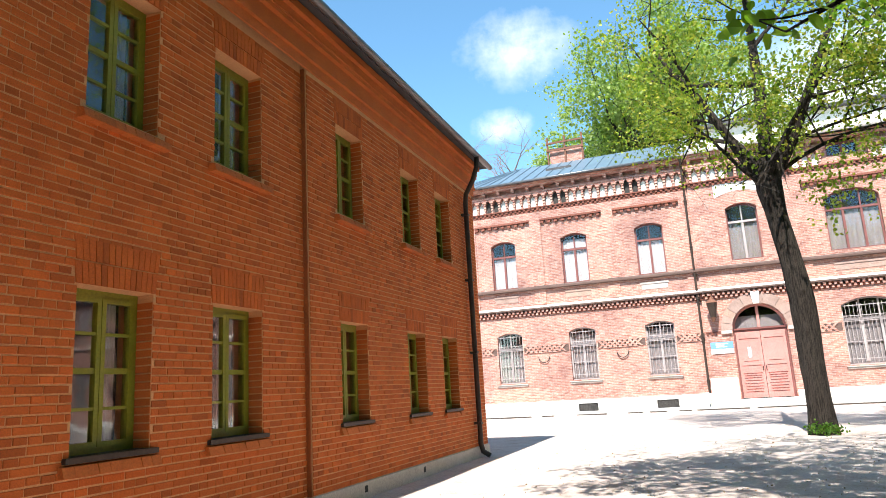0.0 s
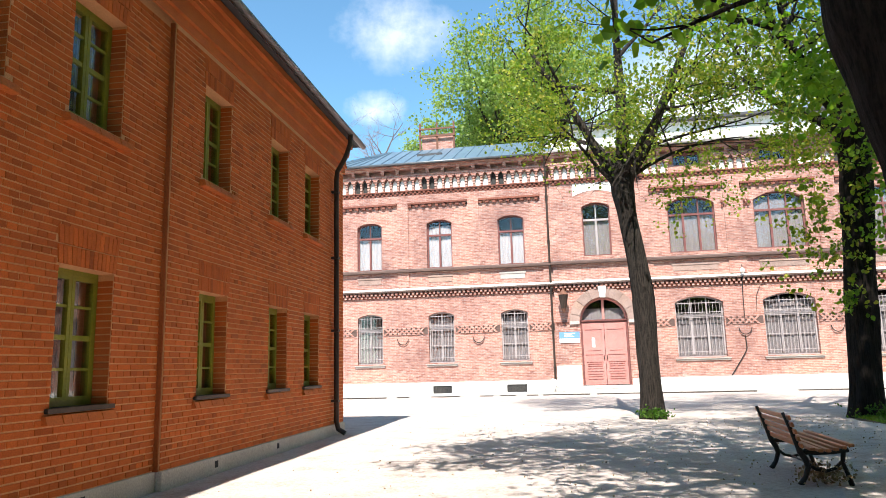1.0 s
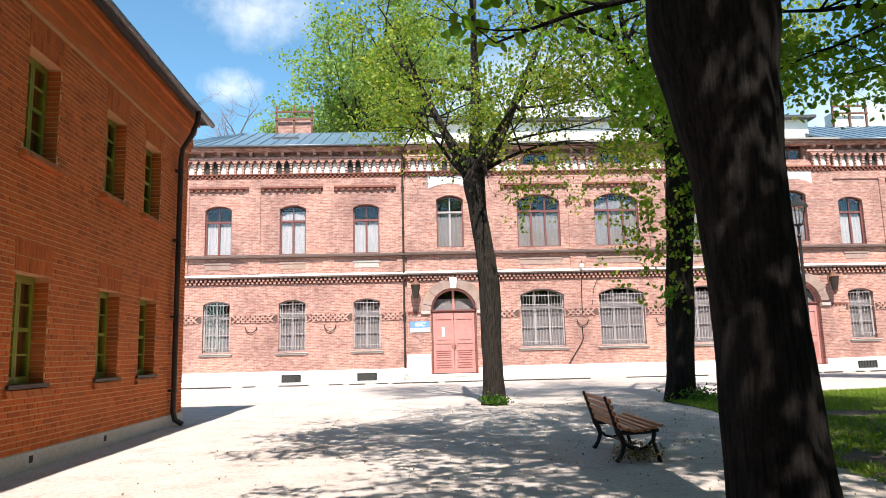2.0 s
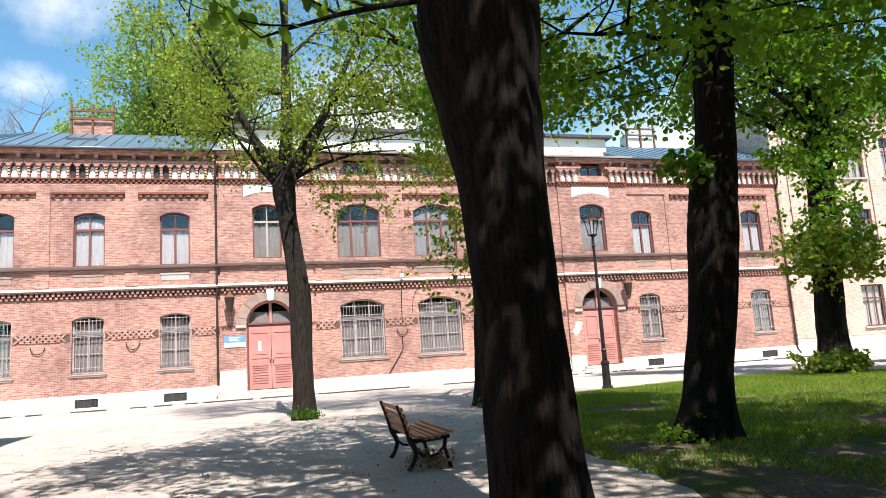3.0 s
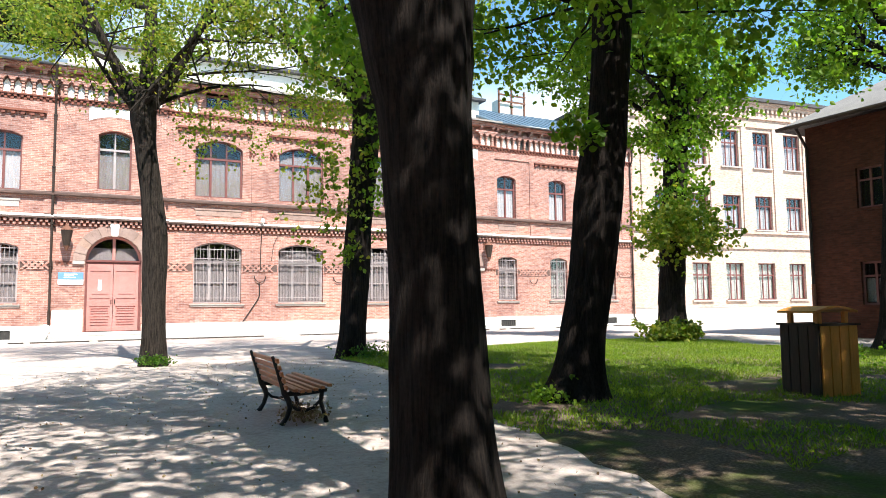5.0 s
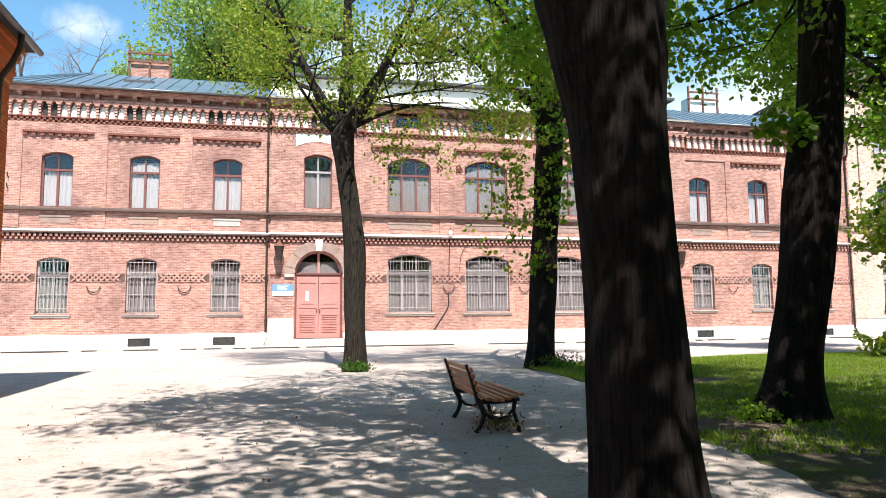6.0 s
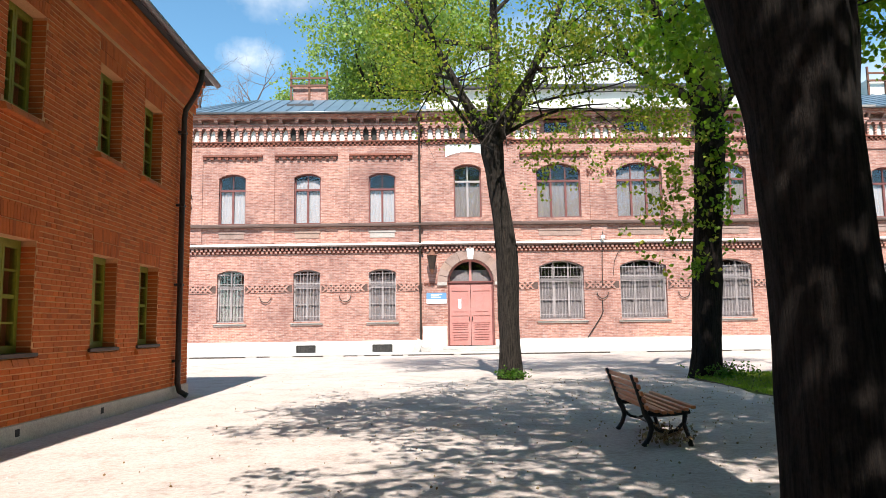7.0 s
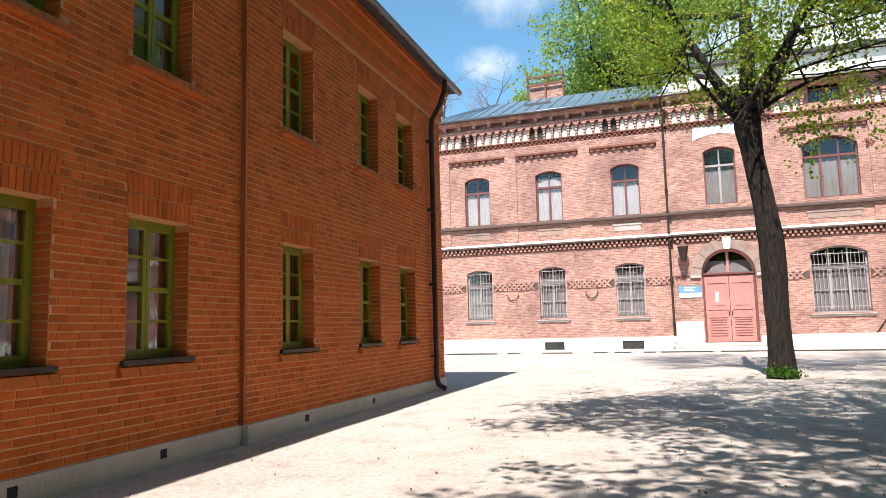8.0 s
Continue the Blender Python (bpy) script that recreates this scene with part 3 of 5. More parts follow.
    r0, r1 = (RISE_L, RISE_R)[n]
    # white plaster panel over the upper window
    cur = arch(wd[0] - 0.4, wd[1] + 0.4, 9.72, 0.26, 8)
    pm = Mesh().prism(cur + [(wd[1] + 0.4, 10.38), (wd[0] - 0.4, 10.38)], FY - 0.175, FY - 0.162)
    part("plaster_panel", pm, PLASTER, house, "white plaster panel")

# bands, dentils, lattice and frieze
ATTIC = [(p + q) / 2 for p, q in CEN] + [(RISE_R[0] + RISE_R[1]) / 2 + 0.06]
SECT = [(-13.2, RISE_L[0], 0.0), (RISE_L[0], RISE_L[1], 0.16), (RISE_L[1], RISE_R[0], 0.0), (RISE_R[0], RISE_R[1], 0.16), (RISE_R[1], 32.2, 0.0)]
for x0, x1, out in SECT:
    y = FY - out
    e = 0.1 if out else -0.003
    b = Mesh()
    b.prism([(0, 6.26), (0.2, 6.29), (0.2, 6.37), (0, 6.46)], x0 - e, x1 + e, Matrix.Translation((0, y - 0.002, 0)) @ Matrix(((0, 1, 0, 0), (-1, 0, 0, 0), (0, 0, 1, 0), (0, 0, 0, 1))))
    part("sill_course", b, DARK_LEDGE, house, "dark brown sill course")
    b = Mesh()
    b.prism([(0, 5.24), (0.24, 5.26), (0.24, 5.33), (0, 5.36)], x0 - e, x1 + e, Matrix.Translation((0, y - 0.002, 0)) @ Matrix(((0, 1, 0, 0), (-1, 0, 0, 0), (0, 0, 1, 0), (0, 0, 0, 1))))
    part("string_course", b, DARK_LEDGE, house, "dark brown string course")
    part("string_fillet", Mesh().prism([(0, 5.36), (0.243, 5.332), (0.243, 5.362), (0, 5.46)], x0 - e * 0.9, x1 + e * 0.9, Matrix.Translation((0, y - 0.002, 0)) @ Matrix(((0, 1, 0, 0), (-1, 0, 0, 0), (0, 0, 1, 0), (0, 0, 0, 1)))), PLASTER, house, "thin whitewashed fillet")
    part("dentil_back", Mesh().box(x0 - e * 0.6, x1 + e * 0.6, y - 0.03, y - 0.002, 4.95, 5.203), RED_BRICK, house)
    d = Mesh()
    x = x0 + 0.05
    while x < x1 - 0.12:
        d.box(x, x + 0.11, y - 0.17, y - 0.03, 5.10, 5.235)
        d.box(x + 0.11, x + 0.22, y - 0.09, y - 0.03, 4.97, 5.09)
        x += 0.22
    part("dentil_course", d, OLD_BRICK, house, "two rows of toothed bricks", kind="stuff")
    d = Mesh()
    # toothed band under the frieze
    d.box(x0 - e * 0.6, x1 + e * 0.6, y - 0.15, y - 0.002, 10.57, 10.63)
    x = x0 + 0.05
    while x < x1 - 0.12:
        d.box(x, x + 0.12, y - 0.12, y - 0.002, 10.47, 10.57)
        d.box(x + 0.12, x + 0.24, y - 0.075, y - 0.002, 10.37, 10.47)
        x += 0.24
    part("dentil_course", d, RED_BRICK, house, "dark red toothed brick courses", kind="stuff")
    stops = [x0 - e] + [v for c in ATTIC if x0 < c < x1 for v in (c - 0.75, c + 0.75)] + [x1 + e]
    for s0, s1 in zip(stops[::2], stops[1::2]):
        part("frieze_band", Mesh().box(s0, s1, y - 0.27, y - 0.002, 11.36, 11.46), OLD_BRICK, house)
    c = stepped(Mesh(), x0 - e, x1 + e, y, ((11.72, 11.84, 0.36), (11.84, 11.93, 0.43)))
    part("cornice", c, OLD_BRICK, house, "stepped brick cornice")

niche_data = Mesh().prism([(0.0, 10.65), (0.25, 10.65), (0.25, 11.04), (0.125, 11.24), (0.0, 11.04)], -0.02, -0.002).data("niche", PLASTER)
cm = stepped(Mesh(), -0.06, 0.06, 0, ((10.63, 10.72, 0.14), (10.72, 10.77, 0.07), (10.77, 10.86, 0.16), (10.86, 10.91, 0.08), (10.91, 11.0, 0.18), (11.0, 11.05, 0.09), (11.05, 11.17, 0.2)))
corbel_data = cm.data("corbel", OLD_BRICK)
head_data = Mesh().prism([(-0.11, 11.17), (0.11, 11.17), (0.11, 11.25), (0.19, 11.29), (0.19, 11.358), (-0.19, 11.358), (-0.19, 11.29), (-0.11, 11.25)], -0.25, -0.002).data("corbel_head", OLD_BRICK)
bm_ = Mesh()
stepped(bm_, -0.08, 0.08, 0, ((11.46, 11.54, 0.2), (11.54, 11.63, 0.28), (11.63, 11.718, 0.35)))
bracket_data = bm_.data("bracket", OLD_BRICK)
# flat dark sheet on the wall paints the shade inside an open niche
hole_data = Mesh().box(0.0, 0.25, -0.012, -0.002, 10.66, 11.3).data("frieze_dark_sheet", DARK_ROOM)
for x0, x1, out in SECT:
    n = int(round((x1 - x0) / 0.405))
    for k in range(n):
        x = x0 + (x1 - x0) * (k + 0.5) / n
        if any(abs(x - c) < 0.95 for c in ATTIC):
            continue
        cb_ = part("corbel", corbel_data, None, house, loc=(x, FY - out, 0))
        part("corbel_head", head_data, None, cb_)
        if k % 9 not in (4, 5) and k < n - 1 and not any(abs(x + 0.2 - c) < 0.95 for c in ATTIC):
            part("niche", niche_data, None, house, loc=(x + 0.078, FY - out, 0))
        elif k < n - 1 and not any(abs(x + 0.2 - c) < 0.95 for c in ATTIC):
            part("frieze_dark_sheet", hole_data, None, house, loc=(x + 0.078, FY - out, 0))
        if k % 2 == 0:
            part("bracket", bracket_data, None, house, loc=(x, FY - out, 0))

# flat strips between the windows, panel tops, lattice band, sunk plaster fields
strips = [(-13.2, -12.06), (-9.06, -8.47), (-5.31, -4.75), (-1.58, -1.08), (7.3, 8.1), (11.5, 12.4), (3.36, 3.8), (16.4, 17.05), (23.95, 24.3), (27.6, 28.1), (31.2, 32.2)]
for a, b in strips:
    s = Mesh().box(a, b, FY - 0.06, FY - 0.002, 6.46, 9.95)
    s.box(a, b, FY - 0.06, FY - 0.002, 5.48, 6.29)
    part("wall_strip", s, OLD_BRICK, house)
for x0, x1, out in SECT:
    if not out:
        part("wall_band", Mesh().box(x0, x1, FY - 0.06, FY - 0.002, 9.95, 10.37), OLD_BRICK, house)
tooth = Mesh()
for a, b in zip([s[1] for s in sorted(strips)], [s[0] for s in sorted(strips)][1:]):
    if RISE_L[0] - 0.1 < a < RISE_L[1] - 0.1 or RISE_R[0] - 0.1 < a < RISE_R[1] - 0.1:
        continue
    tooth.box(a, b, FY - 0.16, FY - 0.002, 9.86, 9.95)
    x = a + 0.03
    while x < b - 0.15:
        tooth.box(x, x + 0.16, FY - 0.12, FY - 0.002, 9.72, 9.86)
        x += 0.36
part("dentil_course", tooth, RED_BRICK, house, "toothed brick course over the window panels", kind="stuff")

lat = Mesh()
blocks = sorted(list(UP_S) + list(CEN))
cuts = [(-13.2, blocks[0][0])] + [(p[1], q[0]) for p, q in zip(blocks, blocks[1:])] + [(blocks[-1][1], 32.2)]
for a, b in cuts:
    for c0, c1 in ((a, min(b, RISE_L[0])) if a < RISE_L[0] else (max(a, RISE_L[1]) if a < RISE_L[1] else a, b),):
        if a < RISE_L[0] < b:
            spans = [(a, RISE_L[0]), (RISE_L[1], b)]
        elif a < RISE_R[0] < b:
            spans = [(a, RISE_R[0]), (RISE_R[1], b)]
        else:
            spans = [(c0, c1)]
    for s0, s1 in spans:
        s0, s1 = s0 + 0.06, s1 - 0.06
        if s1 - s0 < 0.15:
            continue
        # dark plate paints the shade seen through the lattice gaps
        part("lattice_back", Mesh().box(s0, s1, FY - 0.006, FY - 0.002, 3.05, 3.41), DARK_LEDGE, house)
        h, bw_ = 0.36, 0.115
        n = max(1, int(round((s1 - s0 - bw_) / 0.245)))
        step = (s1 - s0 - bw_) / n
        for k in range(-2, n + 1):
            for sgn in (1, -1):
                xa = s0 + k * step + (0 if sgn > 0 else h)
                pts = [(xa, 3.05), (xa + bw_, 3.05), (xa + bw_ + sgn * h, 3.41), (xa + sgn * h, 3.41)]
                if min(p[0] for p in pts) > s0 - 0.02 and max(p[0] for p in pts) < s1 + 0.02:
                    lat.prism(pts, FY - (0.05 if sgn > 0 else 0.045), FY - 0.006)
part("lattice_band", lat, OLD_BRICK, house, "lattice band of pale bricks with dark gaps", kind="stuff")
for (r0, r1), (dr, _) in zip((RISE_L, RISE_R), DOORS):
    z = Mesh()
    for s0, s1 in ((r0, dr[0] - 0.52), (dr[1] + 0.52, r1)):
        z.box(s0, s1, FY - 0.21, FY - 0.163, 3.36, 3.42)
        x = s0 + 0.03
        while x + 0.1 < s1:
            z.box(x, x + 0.1, FY - 0.2, FY - 0.163, 3.26, 3.36)
            x += 0.2
    part("impost_band", z, RED_BRICK, house, kind="stuff")
for a, b in UP_S + CEN:
    c = (a + b) / 2
    h = (b - a) / 2 - 0.05
    p = Mesh().box(c - h, c + h, FY - 0.02, FY - 0.002, 5.72, 5.98)
    p.box(c - h - 0.05, c + h + 0.05, FY - 0.05, FY - 0.002, 5.98, 6.06)
    part("plaster_field", p, PALE_ROOF if -4 < a < -3 else STONE, house)

# roofs
def sheet(mesh, quad, thick):
    a = [Vector(p) for p in quad]
    n = (a[1] - a[0]).cross(a[3] - a[0]).normalized() * thick
    p = a + [q - n for q in a]
    mesh.add(p, [(0, 1, 2, 3), (7, 6, 5, 4), (0, 4, 5, 1), (1, 5, 6, 2), (2, 6, 7, 3), (3, 7, 4, 0)])


for x0, x1 in ((-13.6, RISE_L[0] + 0.2), (RISE_R[1] - 0.2, 32.6)):
    r = Mesh()
    sheet(r, [(x0, FY - 0.6, 12.0), (x1, FY - 0.6, 12.0), (x1, FY + 4.7, 14.35), (x0 + (3.0 if x0 < 0 else 0), FY + 4.7, 14.35)], 0.08)
    sheet(r, [(x1, FY + 11, 11.9), (x0, FY + 11, 11.9), (x0 + (3.0 if x0 < 0 else 0), FY + 4.7, 14.35), (x1, FY + 4.7, 14.35)], 0.08)
    roof = part("roof", r, SLATE, house, "blue-grey standing seam metal roof")
    n = int((x1 - x0) / 0.62)
    for k in range(n + 1):
        x = x0 + (x1 - x0) * k / n
        xt = max(x, x0 + 3.0) if x0 < 0 else x
        part("seam", Mesh().tube([(x, FY - 0.59, 12.03), (xt, FY + 4.7, 14.38)], [0.022, 0.022], 4), SLATE, roof)
    part("eaves_board", Mesh().box(x0 + 0.3, x1, FY - 0.56, FY - 0.42, 11.935, 11.97), DARK_ROOF, house)
    gt = Mesh().tube([(x0, FY - 0.65, 11.95), (x1, FY - 0.65, 11.95)], [0.06, 0.06], 10)
    part("gutter", gt, GUTTER, house, smooth=True)
part("skylight", Mesh().box(-8.3, -6.9, FY + 1.8, FY + 2.2, 13.0, 13.2), DARK_ROOF, house, "small roof skylight")
r = Mesh()
sheet(r, [(RISE_L[0] - 0.3, FY - 0.75, 12.03), (RISE_R[1] + 0.3, FY - 0.75, 12.03), (RISE_R[1] + 0.3, FY + 1.6, 12.75), (RISE_L[0] - 0.3, FY + 1.6, 12.75)], 0.1)
part("roof", r, PALE_ROOF, house, "pale felted lower roof")
part("attic_wall", Mesh().box(RISE_L[0] - 0.1, RISE_R[1], FY + 1.5, FY + 9.5, 12.4, 13.75), PLASTER, house, "white attic wall set back above the roof")
part("attic_roof", Mesh().box(RISE_L[0] - 0.4, RISE_R[1] + 0.3, FY + 1.1, FY + 9.9, 13.75, 13.9), DARK_ROOF, house, "dark flat roof edge")
for cx, mat, wd_ in ((-7.6, OLD_BRICK, 1.9), (25.8, PLASTER, 1.9)):
    ch = Mesh().box(cx - wd_ / 2, cx + wd_ / 2, FY + 4.6, FY + 5.5, 13.2, 15.25)
    chim = part("chimney", ch, mat, house, "broad chimney stack with a rusty iron frame")
    ir = Mesh()
    for x in (cx - wd_ / 2 - 0.08, cx, cx + wd_ / 2 + 0.08):
        ir.box(x - 0.05, x + 0.05, FY + 4.45, FY + 4.55, 14.1, 15.95)
    for z in (15.05, 15.5):
        ir.box(cx - wd_ / 2 - 0.15, cx + wd_ / 2 + 0.15, FY + 4.4, FY + 4.48, z, z + 0.1)
    part("frame", ir, RUST, chim)


def pipe_run(parent, x, y, top, out=0.12):
    p = Mesh().tube([(x, y - 0.62, 11.92), (x, y - 0.56, 11.7), (x, y - 0.36, 11.3), (x, y - 0.34, 10.7), (x, y - out, 10.3), (x, y - out, 6.0), (x, y - out, 0.5), (x, y - out - 0.22, 0.2)], [0.055] * 8, 10)
    for z in (1.2, 3.2, 5.0, 7.5, 9.8):
        p.box(x - 0.075, x + 0.075, y - out - 0.07, y - 0.02, z, z + 0.04)
    return part("downpipe", p, PIPE, parent, "dark rainwater pipe", smooth=False)


pipe_run(house, -1.24, FY - 0.02, 12)
pipe_run(house, 31.95, FY - 0.02, 12)
for cx in (-8.9 + 0.05, -4.95, 7.75, 11.8, 24.1):
    hk = Mesh().tube([(cx + 0.28 * math.cos(q), FY - 0.07, 2.85 + 0.3 * math.sin(q)) for q in [math.pi + i * math.pi / 10 for i in range(11)]], [0.02] * 11, 6)
    part("iron_hook", hk, IRON, house)
part("cable", Mesh().tube([(7.72, FY - 0.04, 2.5), (7.74, FY - 0.04, 1.9), (7.62, FY - 0.05, 1.65), (6.75, FY - 0.06, 0.35)], [0.025] * 4, 6), IRON, house)

part("cable", Mesh().tube([(7.86, FY - 0.05, 5.9), (7.8, FY - 0.1, 5.0), (7.78, FY - 0.05, 4.3), (7.76, FY - 0.05, 3.15)], [0.018] * 4, 6), IRON, house)
part("cable", Mesh().tube([(8.95, FY - 0.04, 5.0), (8.6, FY - 0.04, 4.85), (8.4, FY - 0.04, 4.4), (8.3, FY - 0.04, 3.6)], [0.012] * 4, 6), IRON, house)
part("insulator", Mesh().tube([(7.8, FY - 0.3, 5.42), (7.8, FY - 0.3, 5.5), (7.8, FY - 0.3, 5.62), (7.8, FY - 0.3, 5.68)], [0.06, 0.11, 0.11, 0.05], 10), PLASTER, house, "white porcelain insulator")
part("wall_hatch", Mesh().box(-10.85, -10.5, FY - 0.115, FY - 0.09, 0.12, 0.44), CONCRETE, house, "small pale grey hatch in the plinth", bevel=0.01)
for z in (7.25, 7.75):
    part("iron_hook", Mesh().tube([(-12.55, FY - 0.07, z), (-12.55, FY - 0.2, z + 0.03), (-12.55, FY - 0.22, z + 0.2)], [0.03] * 3, 6), IRON, house)
part("notice", Mesh().box(0.62, 0.76, FY + 0.072, FY + 0.078, 2.15, 2.62), SIGN_WHITE, house, "small white paper notice on the door")
for a, b, z in ((7.18, 7.5, 8.75), (8.2, 8.55, 8.75), (11.4, 11.75, 8.75), (12.5, 12.85, 8.75)):
    m_ = Mesh()
    for i in range(4):
        for j in range(3):
            if (i + j) % 2 == 0:
                x0 = a + (b - a) * i / 4
                m_.box(x0, x0 + (b - a) / 4, FY - 0.09, FY - 0.002, z + 0.11 * j, z + 0.11 * j + 0.1)
    part("checker_band", m_, RED_BRICK, house, "short checker of dark red bricks", kind="stuff")

# wall lanterns, sign, patch of paint
def wall_lantern(x):
    th = thing("wall_lantern", "old brown iron wall lantern beside an arched door", "lantern", "wall lanterns")
    y = FY - 0.62
    part("bracket", Mesh().tube([(x, FY - 0.18, 4.75), (x, FY - 0.4, 5.12), (x, y, 5.12), (x, y, 5.0)], [0.025] * 4, 6).box(x - 0.08, x + 0.08, FY - 0.2, FY - 0.163, 4.5, 4.95), RUST, th)
    b = Mesh()
    b.tube([(x, y, 4.72), (x, y, 4.9), (x, y, 5.0)], [0.27, 0.1, 0.04], 8)
    part("cap", b, RUST, th)
    part("finial", Mesh().tube([(x, y, 3.82), (x, y, 3.95), (x, y, 4.05)], [0.03, 0.09, 0.14], 8), RUST, th)
    part("glass_body", Mesh().tube([(x, y, 4.05), (x, y, 4.72)], [0.13, 0.25], 8), PIPE, th, "dusty dark lantern body")


wall_lantern(-0.66)
wall_lantern(20.62)
sg = thing("door_sign", "blue and white enamel sign beside the arched door", "sign")
part("plate", Mesh().box(-0.95, 0.03, FY - 0.2, FY - 0.163, 2.62, 2.93), SIGN_BLUE, sg, bevel=0.004)
part("lower_plate", Mesh().box(-0.95, 0.03, FY - 0.2, FY - 0.163, 2.4, 2.61), SIGN_WHITE, sg)
for z, x1 in ((2.85, -0.2), (2.78, -0.35), (2.71, -0.25)):
    part("text_bar", Mesh().box(-0.72, x1, FY - 0.205, FY - 0.2, z - 0.018, z + 0.018), SIGN_WHITE, sg)
pt = Mesh()
for k in range(5):
    a0 = [(17.42 + 0.05 * k + 0.2 * math.cos(q + k) * (1 + 0.3 * math.sin(3 * q + k)), 2.2 + 0.1 * k + 0.16 * math.sin(q + k)) for q in [i * 0.628 for i in range(10)]]
    pt.prism(a0, FY - 0.168 - 0.002 * k, FY - 0.162)
part("paint_mark", pt, SIGN_WHITE, house, "smeared white paint mark")

sl = Mesh().box(-0.16, 0.16, -0.07, 0.07, 0.0, 0.75, pose(-1.55, FY - 0.55, -0.02, 0, 24, 10))
solid("broken_slab", sl, CONCRETE, "broken concrete slab leaning at the foot of the wall", "slab")
solid("rubble_block", Mesh().box(-1.25, -0.75, FY - 0.62, FY - 0.28, 0.05, 0.3), PALE_ROOF, "pale stone block at the foot of the wall", "stone block")


# ---- renovated orange brick building ----
LX = -5.49
lodge = thing("orange_brick_building", "renovated two-storey orange brick building with green windows, in shade", "building", at=pose(LX, 0, 0, 0, 0, 90.96))
JOIN, ENDW = 7.81, 15.34
LWIN = [(4.2, 5.08), (5.95, 6.85), (8.63, 9.48), (11.03, 11.87), (12.76, 13.63)]
LEVELS = [(1.07, 2.50), (4.09, 5.48)]
PLINTH, EAVE = 0.232, 6.72


def depth_at(u):
    return 0.08 if u < JOIN else 0.0


w = Mesh()
wall_with_openings(w, -7.0, JOIN, PLINTH + 0.002, EAVE, [[(a, b, z0, z1, 0) for z0, z1 in LEVELS] for a, b in LWIN if a < JOIN], 0.08, 0.5)
wall_with_openings(w, JOIN, ENDW, PLINTH + 0.002, EAVE, [[(a, b, z0, z1, 0) for z0, z1 in LEVELS] for a, b in LWIN if a > JOIN], 0.0, 0.5)
lwall = part("wall", w, MORTAR, lodge, "mortar of the orange brick wall")
w = Mesh()
w.box(-7.0, ENDW, 9.6, 10.0, 0, EAVE)
w.box(-7.0, -6.6, 0.5, 9.6, 0, EAVE)
w.box(ENDW - 0.4, ENDW, 0.5, 9.6, 0, EAVE)
part("side_wall", w, SILL_BRICK, lodge)
w = Mesh()
w.box(-6.6, ENDW - 0.4, 0.5, 9.6, 0.1, 0.2)
w.box(-6.6, ENDW - 0.4, 0.5, 9.6, 3.1, 3.3)
w.box(-6.6, ENDW - 0.4, 0.5, 9.6, 6.5, 6.6)
w.box(-6.6, ENDW - 0.4, 4.0, 4.1, 0.2, 6.5)
part("inner_floor", w, DARK_ROOM, lodge)
w = Mesh()
w.box(-7.0, JOIN, 0.045, 0.5, -0.1, PLINTH)
w.box(JOIN, ENDW + 0.03, -0.035, 0.5, -0.1, PLINTH)
part("plinth", w, WARM_CONCRETE, lodge, "low pale beige concrete plinth", bevel=0.012)
# thin dark strip imitates the shaded step face between both wall planes
part("step_shade_strip", Mesh().box(JOIN - 0.025, JOIN - 0.001, 0.02, 0.078, PLINTH, 6.0), STEP_SHADE, lodge, "dark strip painted for the shade on the wall step")
for u in (4.73, 6.42, 9.16, 11.4):
    part("plinth_vent", Mesh().box(u, u + 0.09, (-0.04 if u > JOIN else 0.04), 0.06, 0.09, 0.18), DARK_ROOM, lodge)
c = stepped(Mesh(), -7.0, ENDW + 0.1, 0, ((6.0, 6.14, 0.03), (6.14, 6.21, 0.08), (6.21, 6.4, 0.06), (6.4, 6.47, 0.13), (6.47, 6.6, 0.15), (6.6, EAVE, 0.22)))
part("cornice", c, SILL_BRICK, lodge, "stepped orange brick cornice")
r = Mesh()
sheet(r, [(-7.4, -0.42, EAVE + 0.03), (ENDW + 0.2, -0.42, EAVE + 0.03), (ENDW - 4.5, 5.0, 9.1), (-7.4, 5.0, 9.1)], 0.09)
sheet(r, [(ENDW + 0.2, -0.42, EAVE + 0.03), (ENDW + 0.2, 10.4, EAVE + 0.03), (ENDW - 4.5, 5.0, 9.1), (ENDW - 4.6, 5.0, 9.1)], 0.09)
sheet(r, [(ENDW + 0.2, 10.4, EAVE + 0.03), (-7.4, 10.4, EAVE + 0.03), (-7.4, 5.0, 9.1), (ENDW - 4.5, 5.0, 9.1)], 0.09)
part("roof", r, DARK_ROOF, lodge, "dark hipped roof")
gt = Mesh().tube([(-7.4, -0.45, EAVE), (ENDW + 0.24, -0.45, EAVE - 0.02)], [0.065, 0.065], 12)
part("gutter", gt, GUTTER, lodge, "grey metal gutter", smooth=True)
u = 14.5
pp = Mesh().tube([(u, -0.45, 6.66), (u, -0.43, 6.42), (u - 0.02, -0.32, 6.1), (u - 0.02, -0.14, 5.8), (u, -0.11, 5.6), (u, -0.11, 3.5), (u, -0.11, 0.3), (u, -0.15, 0.14), (u, -0.3, 0.05)], [0.055] * 9, 12)
for z in (0.7, 2.2, 3.8, 5.3):
    pp.box(u - 0.07, u + 0.07, -0.17, -0.003, z, z + 0.05)
part("downpipe", pp, PIPE, lodge, "dark brown rainwater pipe", smooth=False)


